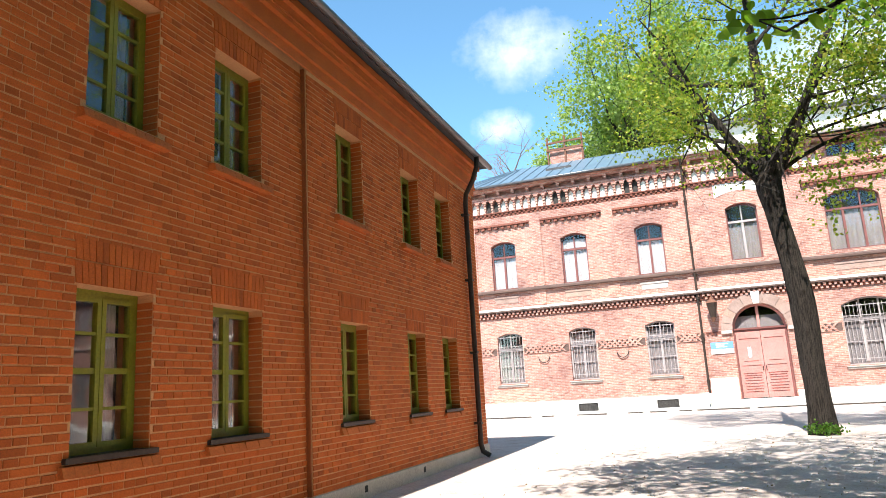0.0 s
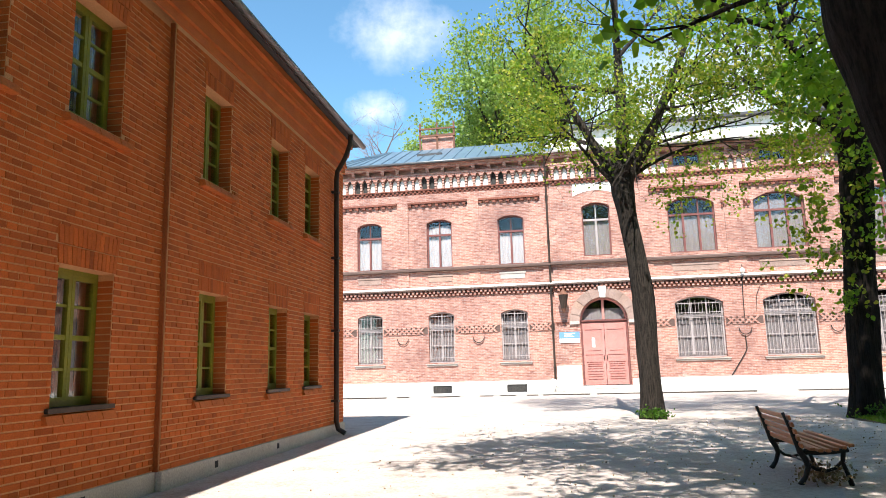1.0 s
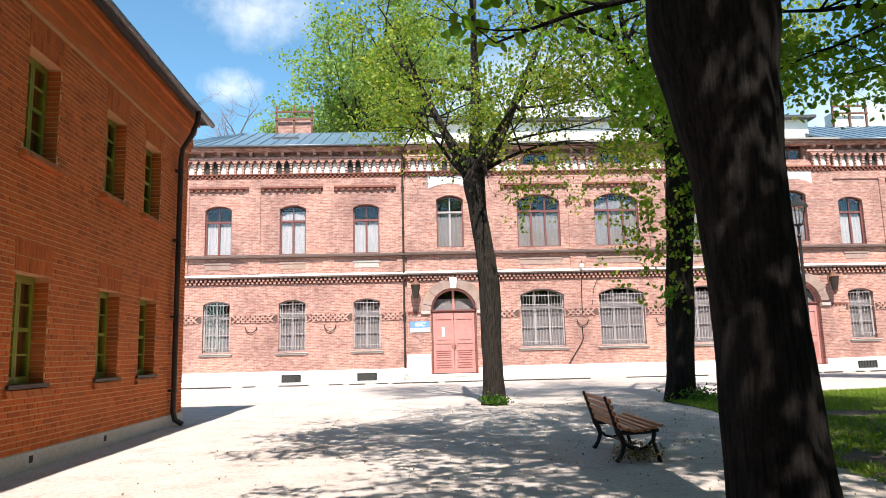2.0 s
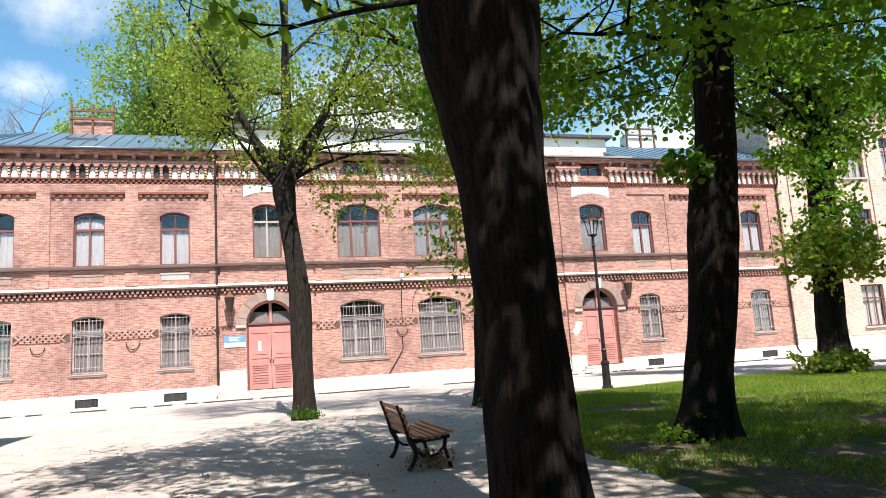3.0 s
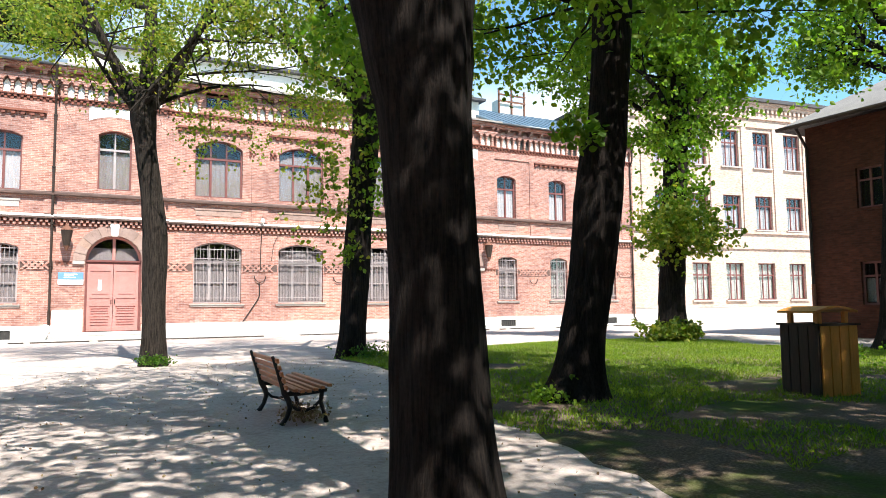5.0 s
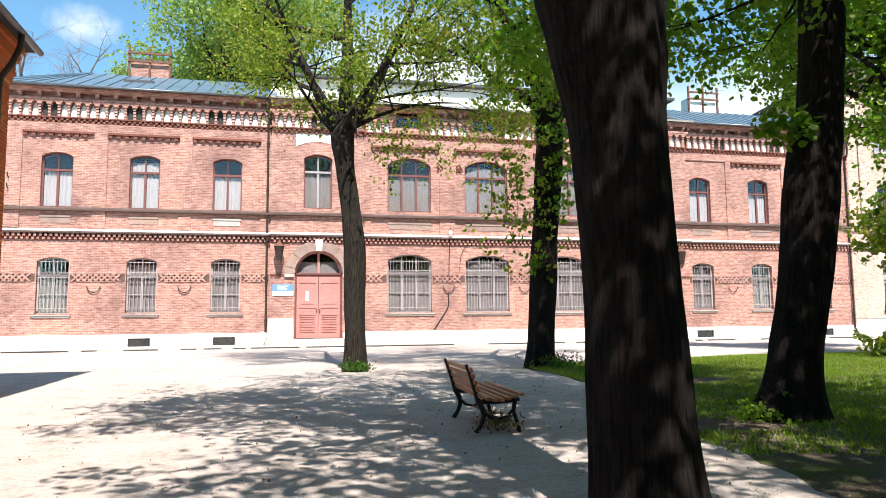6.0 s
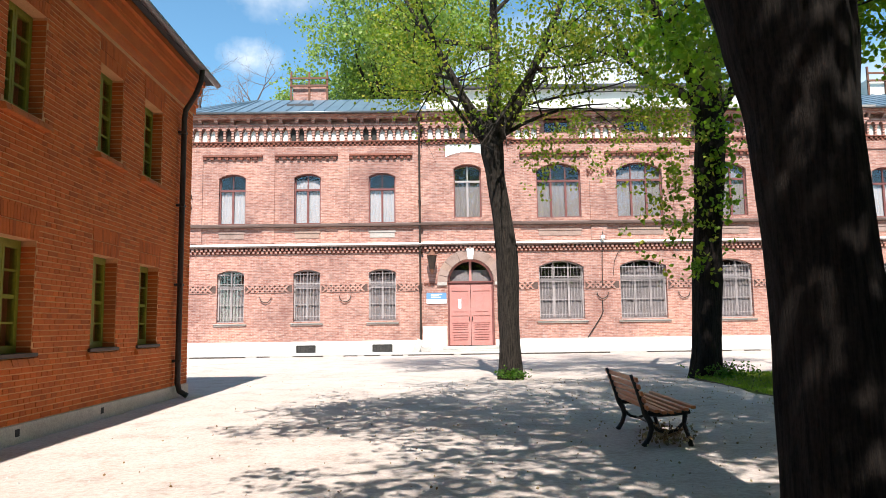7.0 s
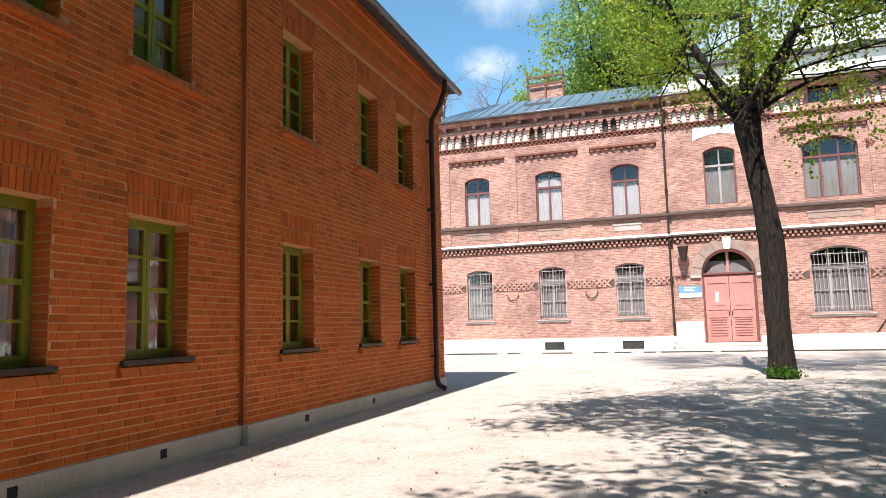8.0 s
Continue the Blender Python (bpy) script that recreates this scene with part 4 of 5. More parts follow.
def casement(a, b, z0, z1, d):
    """Green casement: two leaves of four panes each."""
    y, t = d + 0.19, 0.062
    f = Mesh()
    f.box(a, a + t, y, y + 0.1, z0, z1).box(b - t, b, y, y + 0.1, z0, z1).box(a + t, b - t, y, y + 0.1, z0, z0 + t).box(a + t, b - t, y, y + 0.1, z1 - t, z1)
    win = part("window", f, GREEN_PAINT, lodge, "olive green two-leaf window")
    mid = (a + b) / 2
    for x0, x1 in ((a + t, mid - 0.004), (mid + 0.004, b - t)):
        s, k = Mesh(), 0.046
        za, zb = z0 + t, z1 - t
        yy = y - 0.02
        s.box(x0, x0 + k, yy, yy + 0.06, za, zb).box(x1 - k, x1, yy, yy + 0.06, za, zb).box(x0 + k, x1 - k, yy, yy + 0.06, za, za + k).box(x0 + k, x1 - k, yy, yy + 0.06, zb - k, zb)
        for i in (1, 2, 3):
            z = za + (zb - za) * i / 4
            hh = 0.026 if i == 2 else 0.014
            s.box(x0 + k, x1 - k, yy + 0.01, yy + 0.05, z - hh, z + hh)
        leaf = part("sash", s, GREEN_PAINT, win)
        for i in range(4):
            z = za + (zb - za) * i / 4
            part("pane", Mesh().box(x0 + k * 0.5, x1 - k * 0.5, yy + 0.028, yy + 0.032, z + 0.004, z + (zb - za) / 4 - 0.004), GLASS, leaf).visible_shadow = False
    c = Mesh()
    for x0, x1 in ((a + 0.05, a + 0.3), (b - 0.3, b - 0.05)):
        n = 12
        p = [(x0 + (x1 - x0) * k / n, y + 0.2 + 0.03 * math.sin(k * 1.7), z) for z in (z0, z1) for k in range(n + 1)]
        c.add(p, [(k, k + 1, k + n + 2, k + n + 1) for k in range(n)])
        c.add([(q[0], q[1] + 0.01, q[2]) for q in p], [(k, k + n + 1, k + n + 2, k + 1) for k in range(n)])
    part("curtain", c, CURTAIN, win, "pale curtains")
    n = 9
    for k in range(n):
        xa = a - 0.1 + (b - a + 0.2) * k / n
        xb = xa + (b - a + 0.2) / n - 0.006
        o = (0.035 if z0 < 2 else 0.08) + 0.012 * random.random()
        s = Mesh().prism([(-o - 0.03, -0.14), (0.18, -0.14), (0.18, -0.004), (-o, -0.055)], xa, xb, Matrix.Translation((0, d, z0)) @ Matrix(((0, 1, 0, 0), (1, 0, 0, 0), (0, 0, 1, 0), (0, 0, 0, 1))))
        part("sill_brick", s, SILL_BRICK, win)
    rv, z = Mesh(), z0 + 0.02
    while z + BH < z1:
        rv.box(b - 0.008, b - 0.001, d + 0.004, y - 0.004, z, z + BH)
        z += BH + JT
    part("reveal_brickwork", rv, NEW_BRICK, win, kind="stuff")
    if z0 < 2:
        part("sill_sheet", Mesh().box(a - 0.07, b + 0.07, d - 0.05, d - 0.004, z0 - 0.035, z0 + 0.012).box(a + 0.003, b - 0.003, d - 0.004, d + 0.2, z0 + 0.002, z0 + 0.014), PIPE, win, "dark metal sill cover")
    else:
        part("sill_sheet", Mesh().box(a + 0.003, b - 0.003, d + 0.1, d + 0.2, z0 + 0.003, z0 + 0.014), PIPE, win)


BH, BL, JT = 0.060, 0.235, 0.015
for a, b in LWIN:
    for z0, z1 in LEVELS:
        casement(a, b, z0, z1, depth_at(a))

# single bricks of the near wall


def brick_rows(u0, u1, v0, v1, holes):
    """Stretcher and header courses with the stretches of the holes left out."""
    out, row, v = [], 0, v0
    while v + BH < v1:
        step = BL if row % 2 == 0 else 0.12
        u = u0 - (0.065 if row % 4 == 1 else (0.13 if row % 4 == 2 else 0.0))
        while u < u1:
            a, b = max(u, u0), min(u + step, u1)
            for h0, h1, g0, g1 in holes:
                if g0 < v + BH and v < g1:
                    if a >= h0 and b <= h1:
                        a = b
                    elif a < h0 < b:
                        b = h0 - 0.004
                    elif a < h1 < b:
                        a = h1 + 0.004
            if b - a > 0.03:
                out.append((a, b, v, v + BH))
            u += step + JT * 0.6
        v += BH + JT
        row += 1
    return out


holes = []
for a, b in LWIN:
    for z0, z1 in LEVELS:
        holes += [(a, b, z0 - 0.02, z1), (a - 0.06, b + 0.06, z0 - 0.08, z0 - 0.02), (a - 0.03, b + 0.03, z1, z1 + 0.33)]
laid = [(r, 0.08) for r in brick_rows(2.6, JOIN, PLINTH + 0.012, 5.99, holes)] + [(r, 0.0) for r in brick_rows(JOIN, ENDW, PLINTH + 0.012, 5.99, holes)]
near = [i for i, ((a, b, z0, z1), d) in enumerate(laid) if 5.0 < a < 7.6 and 0.5 < z0 < 3.0][:280]
chosen = set(near)
rest = Mesh()
for i, ((a, b, z0, z1), d) in enumerate(laid):
    if i not in chosen:
        o = d - 0.006 - 0.005 * random.random()
        j = [random.uniform(-0.003, 0.003) for _ in range(4)]
        a, b, z0, z1 = a + j[0], b + j[1], z0 + j[2] * 0.6, z1 + j[3] * 0.6
        rest.add([(a, d - 0.0, z0), (b, d, z0), (b, d, z1), (a, d, z1), (a + 0.003, o, z0 + 0.003), (b - 0.003, o, z0 + 0.003), (b - 0.003, o, z1 - 0.003), (a + 0.003, o, z1 - 0.003)],
                 [(4, 5, 6, 7), (0, 1, 5, 4), (1, 2, 6, 5), (2, 3, 7, 6), (3, 0, 4, 7)])
# flat arches of bricks on end
for a, b in LWIN:
    for z0, z1 in LEVELS:
        n = 14
        for k in range(n):
            for r0, r1 in ((0.0, 0.195), (0.205, 0.395)):
                off = 0.0 if r0 == 0 else 0.5
                p = lambda kk, h: (a - 0.02 - 0.12 * h + (b - a + 0.04 + 0.24 * h) * kk / n)
                k0, k1 = max(0, k + off * 0.5 - 0.0) + 0.07, min(n, k + 1 + off * 0.5) - 0.07
                d = depth_at(a)
                o = d - 0.013 - 0.004 * random.random()
                q = [(p(k0, r0), z1 + r0 + 0.005), (p(k1, r0), z1 + r0 + 0.005), (p(k1, r1), z1 + r1), (p(k0, r1), z1 + r1)]
                rest.add([(x, d, z) for x, z in q] + [(x, o, z) for x, z in q], [(4, 5, 6, 7), (0, 1, 5, 4), (1, 2, 6, 5), (2, 3, 7, 6), (3, 0, 4, 7)])
part("brickwork", rest, NEW_BRICK, lwall, "orange bricks in alternating courses", kind="stuff")


# ---- yellow brick building ----
YB = pose(33.0, 35.3, 0, 0, 0, -8.0)
ybd = thing("yellow_brick_building", "three-storey pale yellow brick building with grey windows and dark roof edge", "building", at=YB)
ycols = [-1.35 + 2.88 * k + 2.75 for k in range(0, 9)]
yl = [(1.5, 4.1), (6.5, 8.95), (11.0, 13.65)]
w = Mesh()
wall_with_openings(w, -0.6, 30, 0, 16.0, [[(c, c + 1.55, z0, z1, 0) for z0, z1 in yl] for c in ycols], 0, 0.5)
part("wall", w, YELLOW_BRICK, ybd, "pale yellow brick wall")
w = Mesh().box(-0.6, 30, 9, 9.4, 0, 16).box(-0.6, -0.1, 0.5, 9, 0, 16).box(29.5, 30, 0.5, 9, 0, 16)
part("side_wall", w, YELLOW_BRICK, ybd)
part("inner_floor", Mesh().box(-0.1, 29.5, 1.5, 1.6, 0, 15.9), DARK_ROOM, ybd)
part("plinth", Mesh().box(-0.65, 30.05, -0.08, -0.002, 0, 1.0), CONCRETE, ybd, "grey plinth")
w = Mesh()
for z0, z1, o in ((1.0, 1.1, 0.1), (5.1, 5.25, 0.12), (6.2, 6.36, 0.14), (13.95, 14.1, 0.12), (14.6, 14.75, 0.14), (15.4, 15.6, 0.2), (15.6, 15.8, 0.3)):
    w.box(-0.65, 30.05, -o, -0.002, z0, z1)
x = 0.0
while x < 29.6:
    w.box(x, x + 0.2, -0.18, -0.002, 15.1, 15.398)
    x += 0.42
part("cornice", w, YELLOW_BRICK, ybd, "yellow brick bands and bracketed cornice")
for k in range(10):
    x = ycols[0] - 0.66 + 2.88 * k - 0.25
    part("pilaster", Mesh().box(x - 0.22, x + 0.22, -0.1, -0.002, 6.362, 13.948), YELLOW_BRICK, ybd)
part("roof", Mesh().box(-1.0, 30.4, -0.55, 9.6, 15.8, 16.05), DARK_ROOF, ybd, "dark roof edge")
for c in ycols:
    for z0, z1 in yl:
        f = Mesh()
        a, b, y = c, c + 1.55, 0.16
        f.box(a, a + 0.08, y, y + 0.1, z0, z1).box(b - 0.08, b, y, y + 0.1, z0, z1).box(a, b, y, y + 0.1, z0, z0 + 0.08).box(a, b, y, y + 0.1, z1 - 0.08, z1)
        win = part("window", f, BROWN_PAINT, ybd)
        s = Mesh().box(a + 0.08, b - 0.08, y, y + 0.07, z0 + 1.7, z0 + 1.8)
        for i in (1, 2):
            x = a + 1.55 * i / 3
            s.box(x - 0.035, x + 0.035, y, y + 0.07, z0 + 0.08, z1 - 0.08)
        part("sash", s, BROWN_PAINT, win)
        part("pane", Mesh().box(a + 0.05, b - 0.05, y + 0.03, y + 0.036, z0 + 0.05, z1 - 0.05), GLASS, win).visible_shadow = False
        part("curtain", Mesh().box(a + 0.02, b - 0.02, y + 0.2, y + 0.22, z0, z1 - (0.0 if z0 < 3 else random.choice((0.6, 0.9)))), CURTAIN, win)
        part("sill", Mesh().box(a - 0.12, b + 0.12, -0.14, 0.15, z0 - 0.1, z0 - 0.002), PALE_ROOF, win)

# ---- dark red-brown building ----
rb = thing("red_brown_building", "shaded red-brown brick building with grey hipped roof", "building", at=pose(24.9, 0, 0, 0, 0, -90))
# local x runs towards -y of the yard, local y into the building
RU = -17.6
rwin = [(-15.6, -14.85), (-13.7, -12.95), (-11.4, -10.65), (-9.2, -8.45)]
w = Mesh()
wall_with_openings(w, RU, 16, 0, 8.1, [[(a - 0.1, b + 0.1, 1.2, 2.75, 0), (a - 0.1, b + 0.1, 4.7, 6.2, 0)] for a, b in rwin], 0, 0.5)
part("wall", w, SHADE_BRICK, rb, "red-brown brick wall, darkened for its shade")
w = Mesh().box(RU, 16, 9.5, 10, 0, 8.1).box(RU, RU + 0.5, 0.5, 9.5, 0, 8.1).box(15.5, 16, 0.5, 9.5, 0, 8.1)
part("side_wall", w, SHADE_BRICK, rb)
part("inner_floor", Mesh().box(RU + 0.5, 15.5, 2.4, 2.5, 0, 8.0).box(RU + 0.5, 15.5, 0.5, 9.5, 7.9, 8.0), DARK_ROOM, rb)
r = Mesh()
sheet(r, [(RU - 0.7, -0.7, 8.15), (16.5, -0.7, 8.15), (16.5, 5, 11.6), (RU + 5, 5, 11.6)], 0.14)
sheet(r, [(RU - 0.7, 10.7, 8.15), (RU - 0.7, -0.7, 8.15), (RU + 5, 5, 11.6), (RU + 5, 5.01, 11.6)], 0.14)
sheet(r, [(16.5, 10.7, 8.15), (RU - 0.7, 10.7, 8.15), (RU + 5, 5, 11.6), (16.5, 5, 11.6)], 0.14)
part("roof", r, GREY_ROOF, rb, "grey hipped roof with wide eaves")
part("gutter", Mesh().tube([(RU - 0.7, -0.75, 8.1), (16.5, -0.75, 8.1)], [0.08, 0.08], 8), PIPE, rb)
part("downpipe", Mesh().tube([(RU + 0.12, -0.7, 8.0), (RU + 0.12, -0.12, 7.3), (RU + 0.12, -0.12, 2.0)], [0.06] * 3, 8), PIPE, rb)
part("downpipe", Mesh().tube([(RU + 0.12, -0.12, 2.0), (RU + 0.12, -0.12, 0.05)], [0.075] * 2, 8), RUST, rb, "red painted lower pipe")
for a, b in rwin:
    for z0, z1 in ((1.2, 2.75), (4.7, 6.2)):
        f = Mesh()
        a0, b0, y = a - 0.1, b + 0.1, 0.12
        f.box(a0, a0 + 0.07, y, y + 0.1, z0, z1).box(b0 - 0.07, b0, y, y + 0.1, z0, z1).box(a0, b0, y, y + 0.1, z0, z0 + 0.07).box(a0, b0, y, y + 0.1, z1 - 0.07, z1)
        win = part("window", f, BROWN_PAINT, rb)
        part("mullion", Mesh().box((a + b) / 2 - 0.04, (a + b) / 2 + 0.04, y + 0.002, y + 0.08, z0 + 0.07, z1 - 0.07), BROWN_PAINT, win)
        part("transom", Mesh().box(a0 + 0.07, b0 - 0.07, y + 0.004, y + 0.076, z0 + 1.0, z0 + 1.07), BROWN_PAINT, win)
        part("pane", Mesh().box(a0 + 0.04, b0 - 0.04, y + 0.03, y + 0.036, z0 + 0.04, z1 - 0.04), DULL_GLASS, win).visible_shadow = False
        if z0 < 2:
            part("curtain", Mesh().box(a0, b0, y + 0.2, y + 0.22, z0 + 0.1, z0 + 0.95), CURTAIN, win)
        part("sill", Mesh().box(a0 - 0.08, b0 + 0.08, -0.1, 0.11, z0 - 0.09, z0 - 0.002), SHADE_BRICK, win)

# ---- unseen wall added behind the camera: closes the yard, blocks sky light ----
solid("unseen_wall", Mesh().box(-17, 31, -10.5, -10, 0, 8.5), SHADE_BRICK, "unseen plain dark brick wall added to block sky light", "wall", "structure")

# ---- trees ----
def grow(rng, start, direction, length, radius, level, wood, tips, droop=0.0, wander=0.25):
    """A limb that bends, tapers and forks; gathers the places of its twigs."""
    n = 5 if level else 7
    pts, rad, p, d = [Vector(start)], [radius], Vector(start), Vector(direction).normalized()
    for i in range(n):
        d = (d + Vector((rng.gauss(0, wander), rng.gauss(0, wander), rng.gauss(0, wander * 0.6) + 0.06 - droop * (i / n))) * 0.5).normalized()
        p = p + d * (length / n)
        pts.append(p.copy())
        rad.append(radius * (1 - 0.72 * (i + 1) / n))
    wood.tube(pts, rad, 8 if radius > 0.08 else (6 if radius > 0.03 else 4), caps=False)
    if level == 0:
        tips += pts[2:]
        return
    kids = {3: 5, 2: 5, 1: 4}[level]
    for k in range(kids):
        i = min(n, 2 + int((n - 1) * (k + rng.random()) / kids))
        ax = Vector((rng.gauss(0, 1), rng.gauss(0, 1), rng.gauss(0.15, 0.6))).normalized()
        grow(rng, pts[i], d * 0.55 + ax * 0.9, length * rng.uniform(0.45, 0.68), rad[i] * 0.68, level - 1, wood, tips, droop, wander)
    tips.append(pts[-1])


def leaves(rng_seed, tips, per, spread, size, clear=None, hang=0.25):
    """Many single folded leaves round the twigs. Returns one mesh."""
    rs = np.random.RandomState(rng_seed)
    t = np.array([tuple(p) for p in tips])
    c = np.repeat(t, per, axis=0) + rs.normal(0, spread, (len(t) * per, 3)) * (1, 1, 0.7)
    if clear is not None:
        c = c[clear(c)]
    n = len(c)
    d = rs.normal(0, 1, (n, 3)) + (0, 0, -hang * 2)
    d /= np.linalg.norm(d, axis=1)[:, None]
    s = np.cross(d, rs.normal(0, 1, (n, 3)))
    s /= np.linalg.norm(s, axis=1)[:, None]
    up = np.cross(s, d)
    z = size * rs.uniform(0.6, 1.35, (n, 1))
    base, tip = c - d * z * 0.5, c + d * z * 0.55
    rim = [c + s * z * a + d * z * e + up * z * 0.10 for a, e in ((0.34, -0.30), (0.40, 0.08))]
    rim += [c - s * z * a + d * z * e + up * z * 0.10 for a, e in ((0.40, 0.08), (0.34, -0.30))]
    v = np.stack([base, rim[0], rim[1], tip, rim[2], rim[3]], axis=1).reshape(-1, 3)
    me = Mesh()
    me.v = v.tolist()
    me.f = [f for i in range(0, 6 * n, 6) for f in ((i, i + 1, i + 2, i + 3), (i, i + 3, i + 4, i + 5))]
    return me


def trunk_mesh(pts, radii, flare=1.7, sides=56, rings=64, rough=0.14, seed=0.0):
    """A trunk through the given points, with root flare and furrowed sides."""
    P = [Vector(p) for p in pts]
    out, rad = [], []
    for i in range(rings + 1):
        f = i / rings * (len(P) - 1)
        k = min(int(f), len(P) - 2)
        a = f - k
        a2 = a * a * (3 - 2 * a)
        p = P[k].lerp(P[k + 1], a)
        r = radii[k] + (radii[k + 1] - radii[k]) * a2
        h = p.z - P[0].z
        r *= 1 + (flare - 1) * math.exp(-h / 0.28)
        out.append(p)
        rad.append(r)
    return Mesh().tube(out, rad, sides, rough, seed)


def tree(label, pts, radii, limbs, seed, leaf, per, spread, size, bark_mat, droop=0.0, group="trees in the yard", clear=None, flare=1.7, levels=3, rough=0.14, wander=0.25, extra=()):
    rng = random.Random(seed)
    th = thing("tree", label, "tree", group)
    tips = []
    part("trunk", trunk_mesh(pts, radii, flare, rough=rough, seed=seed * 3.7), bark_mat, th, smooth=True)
    for start, direction, length, radius, *lv in limbs:
        wood = Mesh()
        grow(rng, start, direction, length, radius, lv[0] if lv else levels, wood, tips, droop, wander)
        part("limb", wood, bark_mat, th, smooth=True)
    part("crown", leaves(seed, tips, per, spread, size, clear), leaf, th, kind="stuff")
    for c, r, n, lf in extra:
        rs = np.random.RandomState(seed + n)
        q = rs.normal(0, 1, (n, 3)) * r + c
        part("foliage", leaves(seed + 1, q, 6, 0.09, size, None), lf, th, kind="stuff")
    return th


def ring_limbs(rng, cx, cy, z0, z1, n, length, radius, tilt=0.55, phase=0.0):
    out = []
    for k in range(n):
        w_ = phase + 2 * math.pi * k / n + rng.uniform(-0.25, 0.25)
        out.append(((cx, cy, z0 + (z1 - z0) * (k / max(1, n - 1))), (math.cos(w_), math.sin(w_), tilt + rng.uniform(-0.15, 0.35)), length * rng.uniform(0.85, 1.15), radius))
    return out


rg = random.Random(5)
# slim tree before the door
tree("slim leaning tree with sparse yellow-green leaves", [(1.33, 18.3, -0.05), (1.33, 18.3, 1.5), (1.32, 18.3, 3.1), (1.2, 18.3, 4.2), (1.08, 18.3, 5.1), (1.0, 18.3, 5.9), (1.02, 18.3, 6.4)], [0.28, 0.27, 0.28, 0.235, 0.235, 0.29, 0.3],
     [((0.85, 18.3, 6.0), (-0.36, 0.05, 1), 5.0, 0.14), ((1.0, 18.3, 6.2), (0.02, 0.1, 1), 6.4, 0.2), ((1.12, 18.3, 6.1), (0.34, -0.1, 1), 5.4, 0.16), ((0.8, 18.2, 6.0), (-0.9, -0.2, 0.75), 2.8, 0.06), ((1.2, 18.3, 6.2), (1, 0.2, 0.55), 3.2, 0.06), ((1.0, 18.4, 6.3), (-0.3, 0.8, 0.9), 3.8, 0.1), ((1.0, 18.1, 6.2), (0.3, -0.8, 0.7), 3.4, 0.1), ((1.4, 18.2, 6.9), (1.0, -0.3, 0.1), 3.4, 0.045)],
     11, LEAF_LIGHT, 5, 0.19, 0.08, BARK_GREY, 0.2, flare=1.22, wander=0.19, clear=lambda c: c[:, 2] > 6.5 - 1.1 * (c[:, 0] > 1.5) + 0.35 * np.sin(c[:, 0] * 4.3), extra=[((0.4, 18.0, 6.7), (0.7, 0.4, 0.35), 60, LEAF_LIGHT), ((2.2, 18.0, 5.6), (0.25, 0.3, 0.5), 60, LEAF_LIGHT), ((3.6, 18.0, 5.7), (0.5, 0.3, 0.35), 40, LEAF_LIGHT)])
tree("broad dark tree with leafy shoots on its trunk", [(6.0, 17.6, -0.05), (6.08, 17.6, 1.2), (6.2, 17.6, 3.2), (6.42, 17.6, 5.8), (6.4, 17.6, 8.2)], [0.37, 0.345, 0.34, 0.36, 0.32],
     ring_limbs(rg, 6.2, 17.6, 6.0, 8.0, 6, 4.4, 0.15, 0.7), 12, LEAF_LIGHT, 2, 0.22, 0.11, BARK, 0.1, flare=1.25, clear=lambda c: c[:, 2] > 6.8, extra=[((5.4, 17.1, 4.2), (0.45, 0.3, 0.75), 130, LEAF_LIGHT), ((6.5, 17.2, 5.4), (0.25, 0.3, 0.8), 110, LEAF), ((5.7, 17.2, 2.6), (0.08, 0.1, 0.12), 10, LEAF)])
# clear also cuts a gap in this crown so sun reaches the bench
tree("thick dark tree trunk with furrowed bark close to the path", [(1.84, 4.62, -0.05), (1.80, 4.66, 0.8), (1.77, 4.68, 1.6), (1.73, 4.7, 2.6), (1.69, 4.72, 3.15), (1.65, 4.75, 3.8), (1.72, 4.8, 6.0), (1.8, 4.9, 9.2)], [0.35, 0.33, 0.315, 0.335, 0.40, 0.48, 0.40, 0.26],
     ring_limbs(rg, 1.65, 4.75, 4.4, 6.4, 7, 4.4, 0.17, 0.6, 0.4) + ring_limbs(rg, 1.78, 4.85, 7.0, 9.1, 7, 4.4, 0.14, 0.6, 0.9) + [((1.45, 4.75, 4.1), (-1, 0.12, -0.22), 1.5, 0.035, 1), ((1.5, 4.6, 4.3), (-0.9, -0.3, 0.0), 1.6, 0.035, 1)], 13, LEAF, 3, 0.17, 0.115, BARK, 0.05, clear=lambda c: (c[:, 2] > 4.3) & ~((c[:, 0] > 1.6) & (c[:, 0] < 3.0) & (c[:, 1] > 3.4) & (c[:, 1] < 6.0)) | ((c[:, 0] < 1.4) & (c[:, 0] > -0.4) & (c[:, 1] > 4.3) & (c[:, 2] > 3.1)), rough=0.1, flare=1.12)
